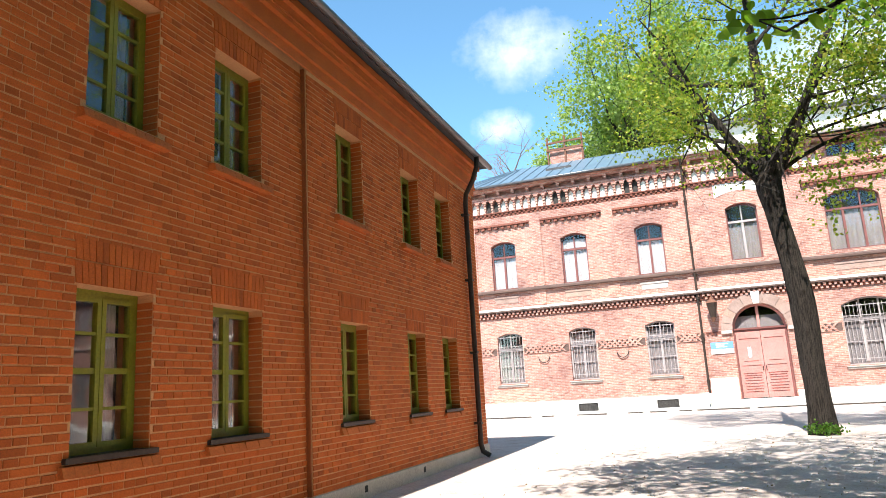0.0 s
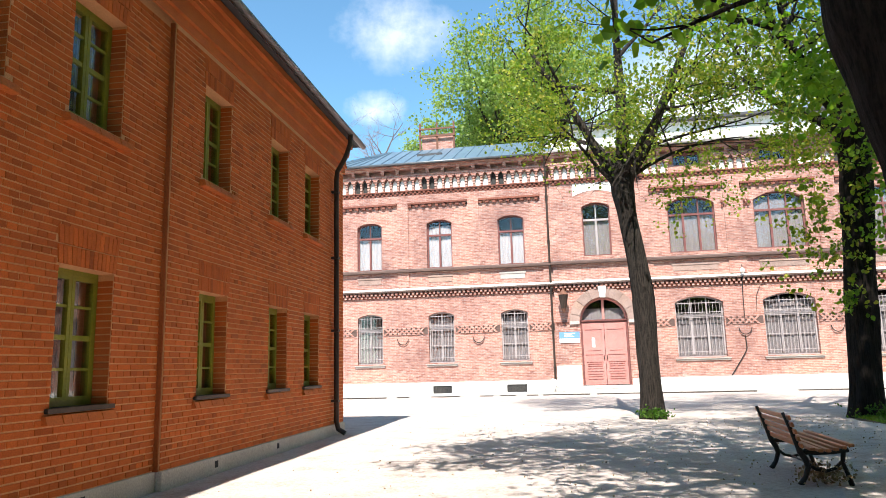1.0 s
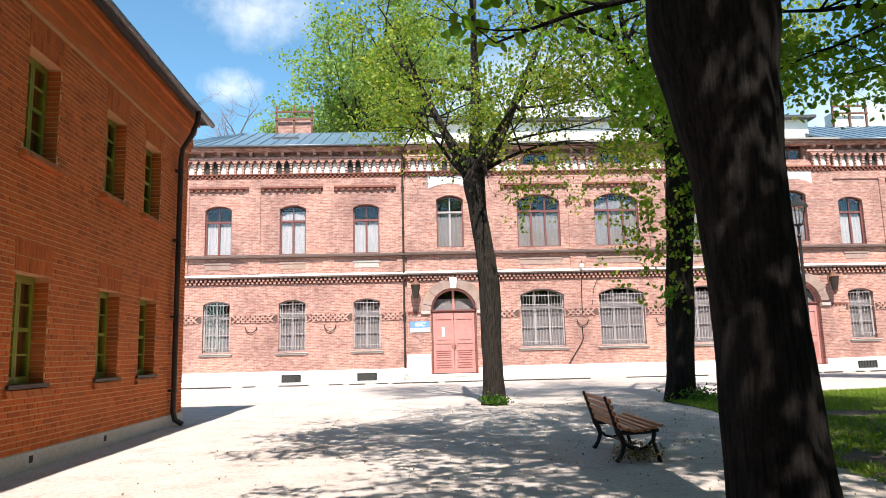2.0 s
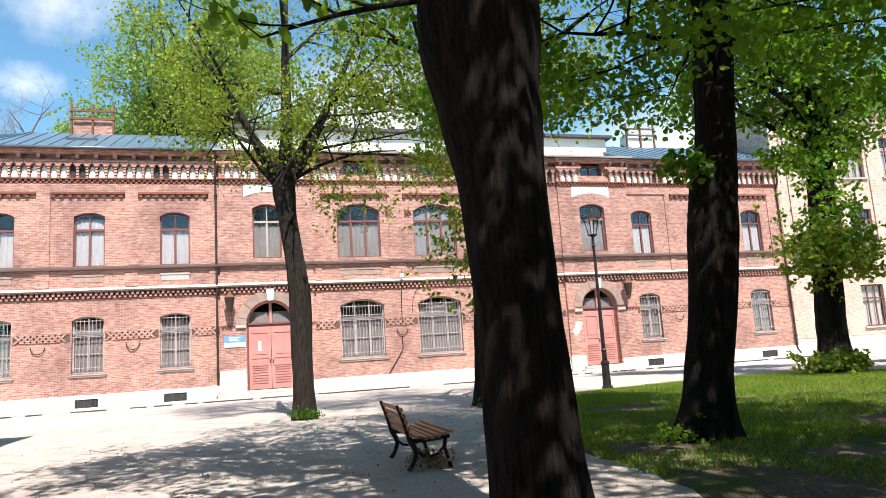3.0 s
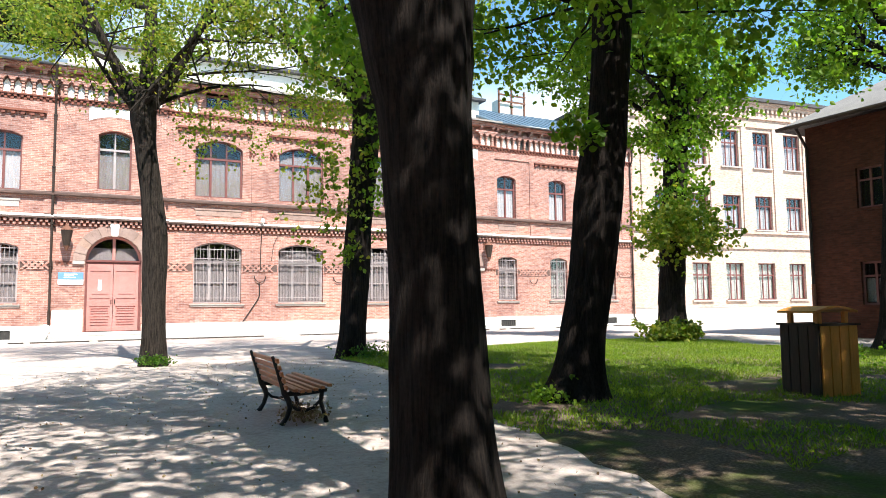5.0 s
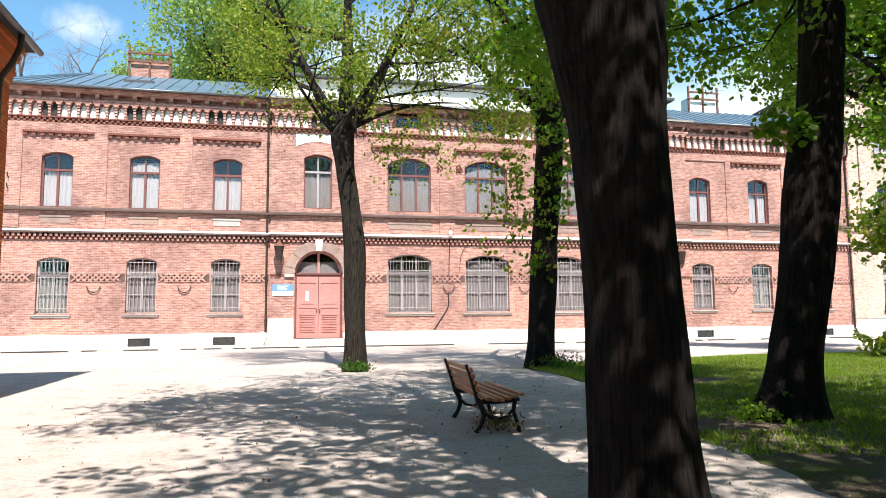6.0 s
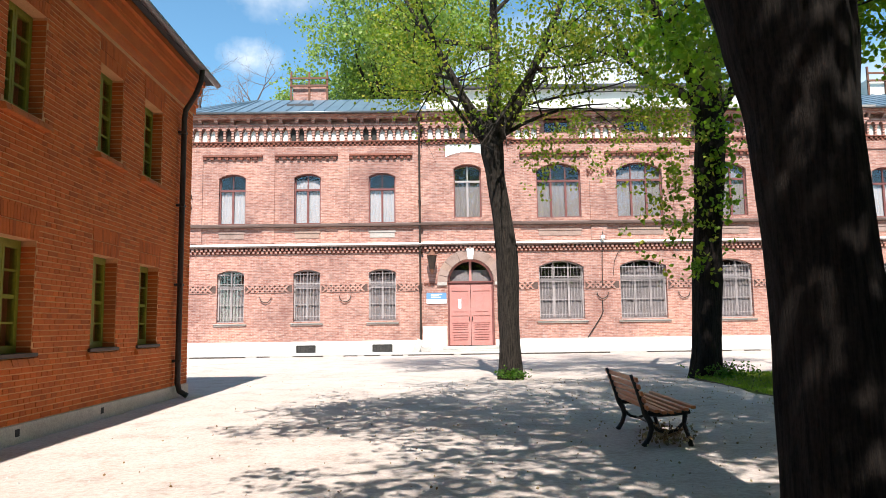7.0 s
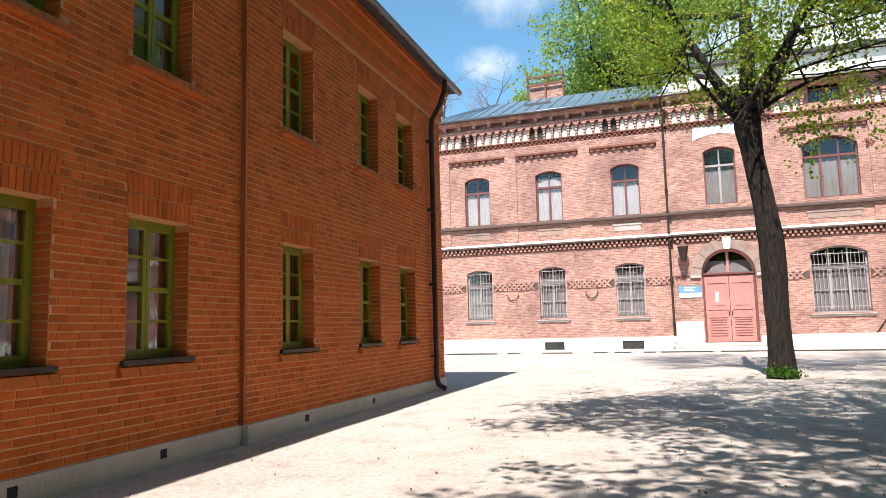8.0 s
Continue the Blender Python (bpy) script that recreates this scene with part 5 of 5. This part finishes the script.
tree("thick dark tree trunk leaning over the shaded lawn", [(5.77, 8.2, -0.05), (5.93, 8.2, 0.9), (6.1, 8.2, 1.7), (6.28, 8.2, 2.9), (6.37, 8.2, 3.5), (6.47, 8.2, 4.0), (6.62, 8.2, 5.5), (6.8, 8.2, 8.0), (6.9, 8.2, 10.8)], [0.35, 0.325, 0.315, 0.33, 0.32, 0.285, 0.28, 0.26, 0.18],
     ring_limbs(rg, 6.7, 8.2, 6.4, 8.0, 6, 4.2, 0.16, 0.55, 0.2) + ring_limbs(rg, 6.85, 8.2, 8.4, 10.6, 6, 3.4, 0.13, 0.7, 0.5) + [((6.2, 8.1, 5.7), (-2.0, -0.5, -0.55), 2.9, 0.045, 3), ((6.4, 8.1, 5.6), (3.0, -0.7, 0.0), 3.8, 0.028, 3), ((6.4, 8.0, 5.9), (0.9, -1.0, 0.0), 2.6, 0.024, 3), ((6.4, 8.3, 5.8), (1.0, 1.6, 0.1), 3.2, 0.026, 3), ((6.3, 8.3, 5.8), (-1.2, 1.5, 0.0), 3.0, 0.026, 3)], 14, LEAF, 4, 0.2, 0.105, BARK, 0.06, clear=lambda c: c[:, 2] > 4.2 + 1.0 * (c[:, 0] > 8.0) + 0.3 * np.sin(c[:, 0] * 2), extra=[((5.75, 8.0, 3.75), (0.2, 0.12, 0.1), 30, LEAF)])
tree("tree with bright leafy shoots round its trunk at the lawn's end", [(18.7, 18.9, -0.05), (18.75, 18.9, 1.5), (18.9, 18.9, 3.5), (19.15, 18.9, 6.0), (19.5, 18.9, 8.9)], [0.52, 0.47, 0.45, 0.42, 0.36],
     ring_limbs(rg, 19.3, 18.9, 6.7, 8.9, 6, 3.8, 0.14, 0.9), 15, LEAF, 6, 0.26, 0.145, BARK, 0.1, clear=lambda c: c[:, 2] > 7.0, extra=[((18.6, 18.2, 4.0), (0.85, 0.6, 0.5), 520, LEAF_LIGHT), ((19.7, 18.2, 3.6), (0.45, 0.4, 0.25), 90, LEAF_LIGHT), ((18.9, 18.5, 6.8), (0.65, 0.5, 1.5), 420, LEAF), ((17.9, 18.0, 0.35), (0.6, 0.4, 0.16), 240, LEAF_LIGHT)])
tree("dark tree beside the red-brown building", [(18.87, 11.3, -0.05), (19.05, 11.3, 1.5), (19.35, 11.3, 3.5), (19.75, 11.3, 6.5), (20.05, 11.3, 9.5)], [0.36, 0.33, 0.32, 0.28, 0.24],
     ring_limbs(rg, 19.95, 11.3, 7.2, 9.4, 6, 3.4, 0.12, 0.7), 16, LEAF, 4, 0.22, 0.12, BARK, 0.05, clear=lambda c: c[:, 2] > 6.9)
# three trees added out of view, only for the shade they cast
tree("unseen tree with a dense dark crown, added to shade the lawn", [(10.0, -3.2, -0.05), (10.0, -3.2, 2.5), (10.1, -3.2, 6.0)], [0.36, 0.33, 0.28],
     ring_limbs(rg, 10.05, -3.2, 5.0, 6.6, 9, 4.9, 0.15, 0.5), 18, LEAF_DEEP, 6, 0.28, 0.15, BARK, 0.05, clear=lambda c: c[:, 2] > 4.6)
tree("unseen tree with a dense dark crown, added to shade the path", [(4.8, -1.6, -0.05), (4.8, -1.6, 2.5), (4.9, -1.6, 6.0)], [0.36, 0.33, 0.28],
     ring_limbs(rg, 4.85, -1.6, 5.2, 6.8, 9, 4.8, 0.15, 0.5), 19, LEAF_DEEP, 5, 0.22, 0.15, BARK, 0.05, clear=lambda c: c[:, 2] > 5.0)
tree("unseen tall tree with a dense dark crown, added to shade the red-brown building", [(21.4, 3.6, -0.05), (21.4, 3.6, 3.5), (21.5, 3.6, 8.6)], [0.36, 0.33, 0.26],
     ring_limbs(rg, 21.45, 3.6, 6.4, 8.6, 9, 3.8, 0.15, 0.55), 20, LEAF_DEEP, 5, 0.28, 0.15, BARK, 0.05, clear=lambda c: c[:, 2] > 5.2)
# big crown behind the roof
tree("tall willow-like tree with a broad pale green crown", [(-3.0, 54, 0), (-3.0, 54, 8), (-2.8, 54, 14)], [0.7, 0.6, 0.5],
     ring_limbs(rg, -2.9, 54, 11, 17, 9, 7.5, 0.3, 0.75), 17, LEAF_FAR, 12, 0.55, 0.22, BARK_GREY, 0.15, group="trees behind the house")
for k, (x, y, h) in enumerate(((-21.5, 62, 21.3), (-17.2, 64, 21.8))):
    rng = random.Random(40 + k)
    th = thing("bare_tree", "far tree with bare reddish-grey twigs", "tree", "trees behind the house")
    tips = []
    for s, d, l, r_ in ring_limbs(rng, x, y, h - 4, h, 8, 3.6, 0.09, 0.9):
        wood = Mesh()
        grow(rng, s, d, l, r_, 3, wood, tips, 0, 0.3)
        part("limb", wood, TWIG, th)
    part("trunk", trunk_mesh([(x, y, 0), (x, y, h / 2), (x, y, h)], [0.35, 0.3, 0.12], sides=12, rings=12), BARK_GREY, th, smooth=True)

# ---- lawn ----
def inside(x, y, poly):
    c, j = False, len(poly) - 1
    for i in range(len(poly)):
        (xi, yi), (xj, yj) = poly[i], poly[j]
        if (yi > y) != (yj > y) and x < (xj - xi) * (y - yi) / (yj - yi) + xi:
            c = not c
        j = i
    return c


LAWN = [(3.9, 7.9), (3.6, 5.8), (3.1, 3.2), (4.4, 0.5), (12, -1.0), (18, 0.5), (19.5, 6.0), (19.2, 12.2), (17.8, 14.8), (19.2, 17.0), (18.9, 19.8), (14.0, 20.2), (9.6, 19.0), (7.6, 18.9), (5.6, 17.6), (5.4, 13.0), (4.6, 10.0)]
cx_, cy_ = 11.0, 9.5
lw_ = Mesh()
ringp = []
for i in range(len(LAWN)):
    (xa, ya), (xb, yb) = LAWN[i], LAWN[(i + 1) % len(LAWN)]
    for k in range(8):
        f = k / 8
        q = noise.noise(Vector((xa + (xb - xa) * f, ya + (yb - ya) * f, 7)) * 1.3) * 0.25
        ringp.append((xa + (xb - xa) * f + q, ya + (yb - ya) * f + q))
lv = [(cx_, cy_, 0.05)]
for s in (0.5, 0.8, 0.94, 1.0):
    lv += [(cx_ + (x - cx_) * s, cy_ + (y - cy_) * s, 0.045 if s < 1 else -0.01) for x, y in ringp]
n = len(ringp)
lf = [(0, 1 + i, 1 + (i + 1) % n) for i in range(n)]
for k in range(3):
    lf += [(1 + k * n + i, 1 + (k + 1) * n + i, 1 + (k + 1) * n + (i + 1) % n, 1 + k * n + (i + 1) % n) for i in range(n)]
lawn = solid("lawn", lw_.add(lv, lf), SOIL, "shaded lawn of short green grass with bare patches", "lawn", "structure")
rs = np.random.RandomState(3)
blades, bf = [], []
tries = 0
while len(blades) < 3 * 120000 and tries < 260000:
    tries += 1
    x, y = rs.uniform(3.4, 20), rs.uniform(1, 20.3)
    if rs.rand() > min(1.0, 0.75 + 0.03 * y) or not inside(x, y, LAWN):
        continue
    if noise.noise(Vector((x * 0.5, y * 0.5, 9))) < (0.12 if y < 6.5 else (-0.1 if y < 8.5 else -0.5)):
        continue
    a, h, wd_ = rs.uniform(0, 6.28), rs.uniform(0.02, 0.065), rs.uniform(0.007, 0.014)
    dx, dy = math.cos(a) * wd_, math.sin(a) * wd_
    k = len(blades)
    blades += [(x - dx, y - dy, 0.035), (x + dx, y + dy, 0.035), (x + rs.normal(0, 0.03), y + rs.normal(0, 0.03), 0.045 + h)]
    bf.append((k, k + 1, k + 2))
gm = Mesh()
gm.v, gm.f = blades, bf
solid("grass", gm, GRASS, "short green grass blades on the lawn", "grass", "stuff")


def weeds(name, label, cx, cy, r, n, leaf=LEAF, size=0.1, h=0.25):
    rs_ = np.random.RandomState(int(cx * 100) % 1000)
    q = np.abs(rs_.normal(0, 1, (n, 3))) * (0, 0, h) + rs_.normal(0, 1, (n, 3)) * (r, r, 0) + (cx, cy, 0.06)
    return solid(name, leaves(7, q, 4, 0.05, size), leaf, label, "weeds", "stuff")


weeds("weed_clump", "low weeds round the slim tree's foot", 1.33, 18.02, 0.17, 150, LEAF_DEEP, 0.055, 0.09)
weeds("weed_clump", "weeds round the broad tree's foot", 6.25, 17.2, 0.33, 200, LEAF_DEEP, 0.06, 0.14)
weeds("weed_clump", "weeds at the leaning tree's foot", 5.2, 8.1, 0.2, 110, LEAF, 0.055, 0.11)
weeds("weed_clump", "dry tuft of weeds under the bench", 2.0, 8.5, 0.13, 110, LITTER, 0.035, 0.07)
weeds("weed_clump", "weeds by the tree at the red-brown building", 18.9, 10.6, 0.35, 70, LEAF_DEEP, 0.1, 0.25)
weeds("weed_clump", "tall weed stalks on the lawn", 13.5, 9.0, 0.35, 30, LEAF, 0.07, 0.2)

rs = np.random.RandomState(21)
q = np.stack([rs.uniform(-5, 6, 2600), rs.uniform(3.2, 18, 2600), np.full(2600, 0.012)], axis=1)
q = q[(rs.rand(len(q)) < np.clip(0.25 + 0.12 * (q[:, 0] + 3), 0.12, 1))]
q[:, 2] = [ground_height(x, y) + 0.012 for x, y, z in q]
litter = leaves(22, q, 1, 0.004, 0.024, None, 0.0)
solid("leaf_litter", litter, LITTER, "dry leaf scraps and husks scattered on the sand", "litter", "stuff")
peb = Mesh()
for k in range(1500):
    x, y, s = rs.uniform(-5.5, 5), rs.uniform(3.2, 16), rs.uniform(0.006, 0.02)
    z = ground_height(x, y)
    a = rs.uniform(0, 6.28)
    p = [(x + s * math.cos(a + w_) * rs.uniform(0.7, 1.2), y + s * math.sin(a + w_) * rs.uniform(0.7, 1.2), z) for w_ in (0, 1.57, 3.14, 4.71)]
    peb.add(p + [(x, y, z + s * 0.7)], [(0, 1, 4), (1, 2, 4), (2, 3, 4), (3, 0, 4)])
solid("pebbles", peb, CONCRETE, "small grey pebbles on the sand", "pebbles", "stuff")

# ---- bench ----
bench = thing("park_bench", "varnished brown slatted park bench with black cast iron legs", "bench", at=pose(1.77, 8.36, 0.0, 0, 0, -2.0))
# local x is the front, local y runs along the bench
L = 1.55
back = [(-0.02 - 0.10 * k / 4, 0.43 + 0.075 * k) for k in range(5)]
for x, z in back:
    m = pose(x, 0, z, 0, -14, 0)
    part("back_slat", Mesh().box(-0.014, 0.014, -0.12, L - 0.06, -0.027, 0.027, m), BENCH_WOOD, bench, bevel=0.008)
for k in range(6):
    x, z = 0.06 + 0.078 * k, 0.385 + 0.010 * abs(k - 1.5) ** 1.4
    part("seat_slat", Mesh().box(x - 0.027, x + 0.027, -0.2, L - 0.06, z - 0.017, z + 0.017), BENCH_WOOD, bench, bevel=0.008)
for y in (0.0, L - 0.28):
    f = Mesh()
    f.tube([(-0.16, y, 0.80 - 0.02), (-0.10, y, 0.62), (-0.045, y, 0.44), (-0.02, y, 0.36), (0.03, y, 0.27), (0.045, y, 0.19), (0.01, y, 0.09), (-0.03, y, 0.03), (-0.05, y, 0.0)], [0.018, 0.024, 0.028, 0.036, 0.034, 0.03, 0.026, 0.03, 0.036], 8)
    f.tube([(0.0, y, 0.35), (0.15, y, 0.345), (0.32, y, 0.355), (0.47, y, 0.375)], [0.026] * 4, 8)
    f.tube([(0.42, y, 0.36), (0.40, y, 0.24), (0.44, y, 0.12), (0.47, y, 0.0)], [0.028, 0.024, 0.024, 0.03], 8)
    f.tube([(0.03, y, 0.25), (0.12, y, 0.17), (0.22, y, 0.15), (0.32, y, 0.18), (0.40, y, 0.26)], [0.018] * 5, 8)
    part("leg_frame", f, IRON, bench, "black cast iron leg frame", smooth=True)
part("tie_rod", Mesh().tube([(0.2, 0.0, 0.16), (0.2, L - 0.28, 0.16)], [0.012] * 2, 6), IRON, bench)

# ---- street lamp ----
lamp = thing("street_lamp", "black cast iron street lamp with a four-sided lantern", "lamp", at=pose(10.48, 19.35, 0))
prof = [(0, 0.17), (0.12, 0.17), (0.14, 0.13), (0.75, 0.115), (0.8, 0.135), (0.86, 0.135), (0.9, 0.08), (1.15, 0.075), (1.2, 0.09), (1.26, 0.06), (3.0, 0.05), (4.4, 0.042), (4.45, 0.065), (4.5, 0.04), (4.72, 0.035)]
part("post", Mesh().tube([(0, 0, z) for z, r_ in prof], [r_ for z, r_ in prof], 14), IRON, lamp, smooth=False)
hm = Mesh()
for k in range(4):
    w0 = math.pi / 4 + k * math.pi / 2
    hm.tube([(0.12 * math.cos(w0), 0.12 * math.sin(w0), 4.8), (0.23 * math.cos(w0), 0.23 * math.sin(w0), 5.3)], [0.013] * 2, 5)
hm.tube([(0, 0, 4.72), (0, 0, 4.8)], [0.05, 0.17], 4)
hm.tube([(0, 0, 5.3), (0, 0, 5.36), (0, 0, 5.5), (0, 0, 5.56), (0, 0, 5.68)], [0.33, 0.31, 0.1, 0.06, 0.015], 8)
part("lantern_frame", hm, IRON, lamp)
part("lantern_glass", Mesh().tube([(0, 0, 4.81), (0, 0, 5.29)], [0.14, 0.29], 4), GLASS, lamp).visible_shadow = False

# ---- litter bin ----
lb = thing("litter_bin", "large square wooden litter bin with orange slats and a small roof", "bin", at=pose(8.95, 6.75, 0.0, 0, 0, -9))
bw = 0.335
for s in range(4):
    m = pose(0, 0, 0, 0, 0, 90 * s)
    for k in range(4):
        x0 = -bw + 2 * bw * k / 4
        # two side faces get the dark copy, their shade put into colour
        bmx = Mesh().box(x0 + 0.008, x0 + 2 * bw / 4 - 0.008, -bw - 0.025, -bw, 0.04, 1.0, m)
        part("slat", bmx, BIN_WOOD if s in (0, 2) else BIN_DARK, lb, bevel=0.005)
inner = Mesh().box(-bw + 0.01, bw - 0.01, -bw + 0.01, bw - 0.01, 0.0, 0.9)
part("inner_box", inner, BIN_DARK, lb)
rim = Mesh()
for s in range(4):
    rim.box(-bw - 0.04, bw + 0.04, -bw - 0.04, -bw + 0.08, 1.0, 1.03, pose(0, 0, 0, 0, 0, 90 * s))
part("rim", rim, BIN_DARK, lb)
for x in (-0.24, 0.24):
    for y in (-0.24, 0.24):
        part("post", Mesh().box(x - 0.03, x + 0.03, y - 0.03, y + 0.03, 1.03, 1.19), BIN_WOOD, lb)
zf = lambda q: 1.16 + 0.08 * math.cos(q / 0.38 * 1.4)
for k in range(7):
    a0, a1 = -0.38 + 0.76 * k / 7, -0.38 + 0.76 * (k + 1) / 7 - 0.006
    part("lid_plank", Mesh().prism([(a0, zf(a0)), (a1, zf(a1)), (a1, zf(a1) + 0.03), (a0, zf(a0) + 0.03)], -0.34, 0.34), BIN_WOOD, lb)

# ---- clouds far behind ----
def cloud_material(scale, cover, most):
    m = bpy.data.materials.new("cloud")
    m.use_nodes = True
    nt = m.node_tree
    nt.nodes.remove(nt.nodes["Principled BSDF"])
    tc = nt.nodes.new("ShaderNodeTexCoord")
    n1 = noise_tex(nt, tc.outputs["Object"], scale, 7, 0.6)
    gr = nt.nodes.new("ShaderNodeTexGradient")
    gr.gradient_type = "SPHERICAL"
    mp = nt.nodes.new("ShaderNodeMapping")
    nt.links.new(tc.outputs["Generated"], mp.inputs[0])
    mp.inputs["Location"].default_value, mp.inputs["Scale"].default_value = (-1, 0, -1), (2, 0, 2)
    nt.links.new(mp.outputs[0], gr.inputs[0])
    mu = nt.nodes.new("ShaderNodeMath")
    mu.operation = "MULTIPLY"
    nt.links.new(n1, mu.inputs[0])
    nt.links.new(gr.outputs["Fac"], mu.inputs[1])
    a = ramp(nt, mu.outputs[0], [(cover, (0, 0, 0)), (cover + 0.38, (most, most, most))])
    em, tr, ms = nt.nodes.new("ShaderNodeEmission"), nt.nodes.new("ShaderNodeBsdfTransparent"), nt.nodes.new("ShaderNodeMixShader")
    em.inputs[0].default_value, em.inputs[1].default_value = (1.0, 1.0, 1.0, 1), 0.75
    nt.links.new(a, ms.inputs[0])
    nt.links.new(tr.outputs[0], ms.inputs[1])
    nt.links.new(em.outputs[0], ms.inputs[2])
    nt.links.new(ms.outputs[0], nt.nodes["Material Output"].inputs[0])
    return m


def cloud(x, y, z, w_, h_, scale, cover, most=0.8):
    c = Mesh().add([(-w_ / 2, 0, -h_ / 2), (w_ / 2, 0, -h_ / 2), (w_ / 2, 0.5, h_ / 2), (-w_ / 2, 0.5, h_ / 2)], [(0, 1, 2, 3)])
    ob = solid("backdrop_cloud", c, cloud_material(scale, cover, most), "soft white cloud in a blue sky", "cloud", "structure")
    ob.matrix_basis = pose(x, y, z, 0, 0, -math.degrees(math.atan2(x, y)))
    ob.visible_shadow = False
    return ob


cloud(-215, 800, 320, 110, 70, 0.05, 0.12, 0.5)
cloud(-185, 800, 420, 230, 170, 0.028, 0.15, 0.5)
cloud(170, 800, 300, 480, 190, 0.012, 0.05)
cloud(560, 700, 250, 480, 170, 0.012, 0.06)

# ---- single bricks of the near wall ----
shapes = {}
for i in near:
    (a, b, z0, z1), d = laid[i]
    key = (round(b - a, 2), i % 3)
    if key not in shapes:
        w_, o = key[0], 0.006 + 0.002 * key[1]
        me = Mesh().add([(0, 0, 0), (w_, 0, 0), (w_, 0, BH), (0, 0, BH), (0.003, -o, 0.003), (w_ - 0.003, -o, 0.003), (w_ - 0.003, -o, BH - 0.003), (0.003, -o, BH - 0.003)],
                        [(4, 5, 6, 7), (0, 1, 5, 4), (1, 2, 6, 5), (2, 3, 7, 6), (3, 0, 4, 7)])
        shapes[key] = me.data("brick", NEW_BRICK)
    part("brick", shapes[key], None, lwall, loc=(a, d, z0))
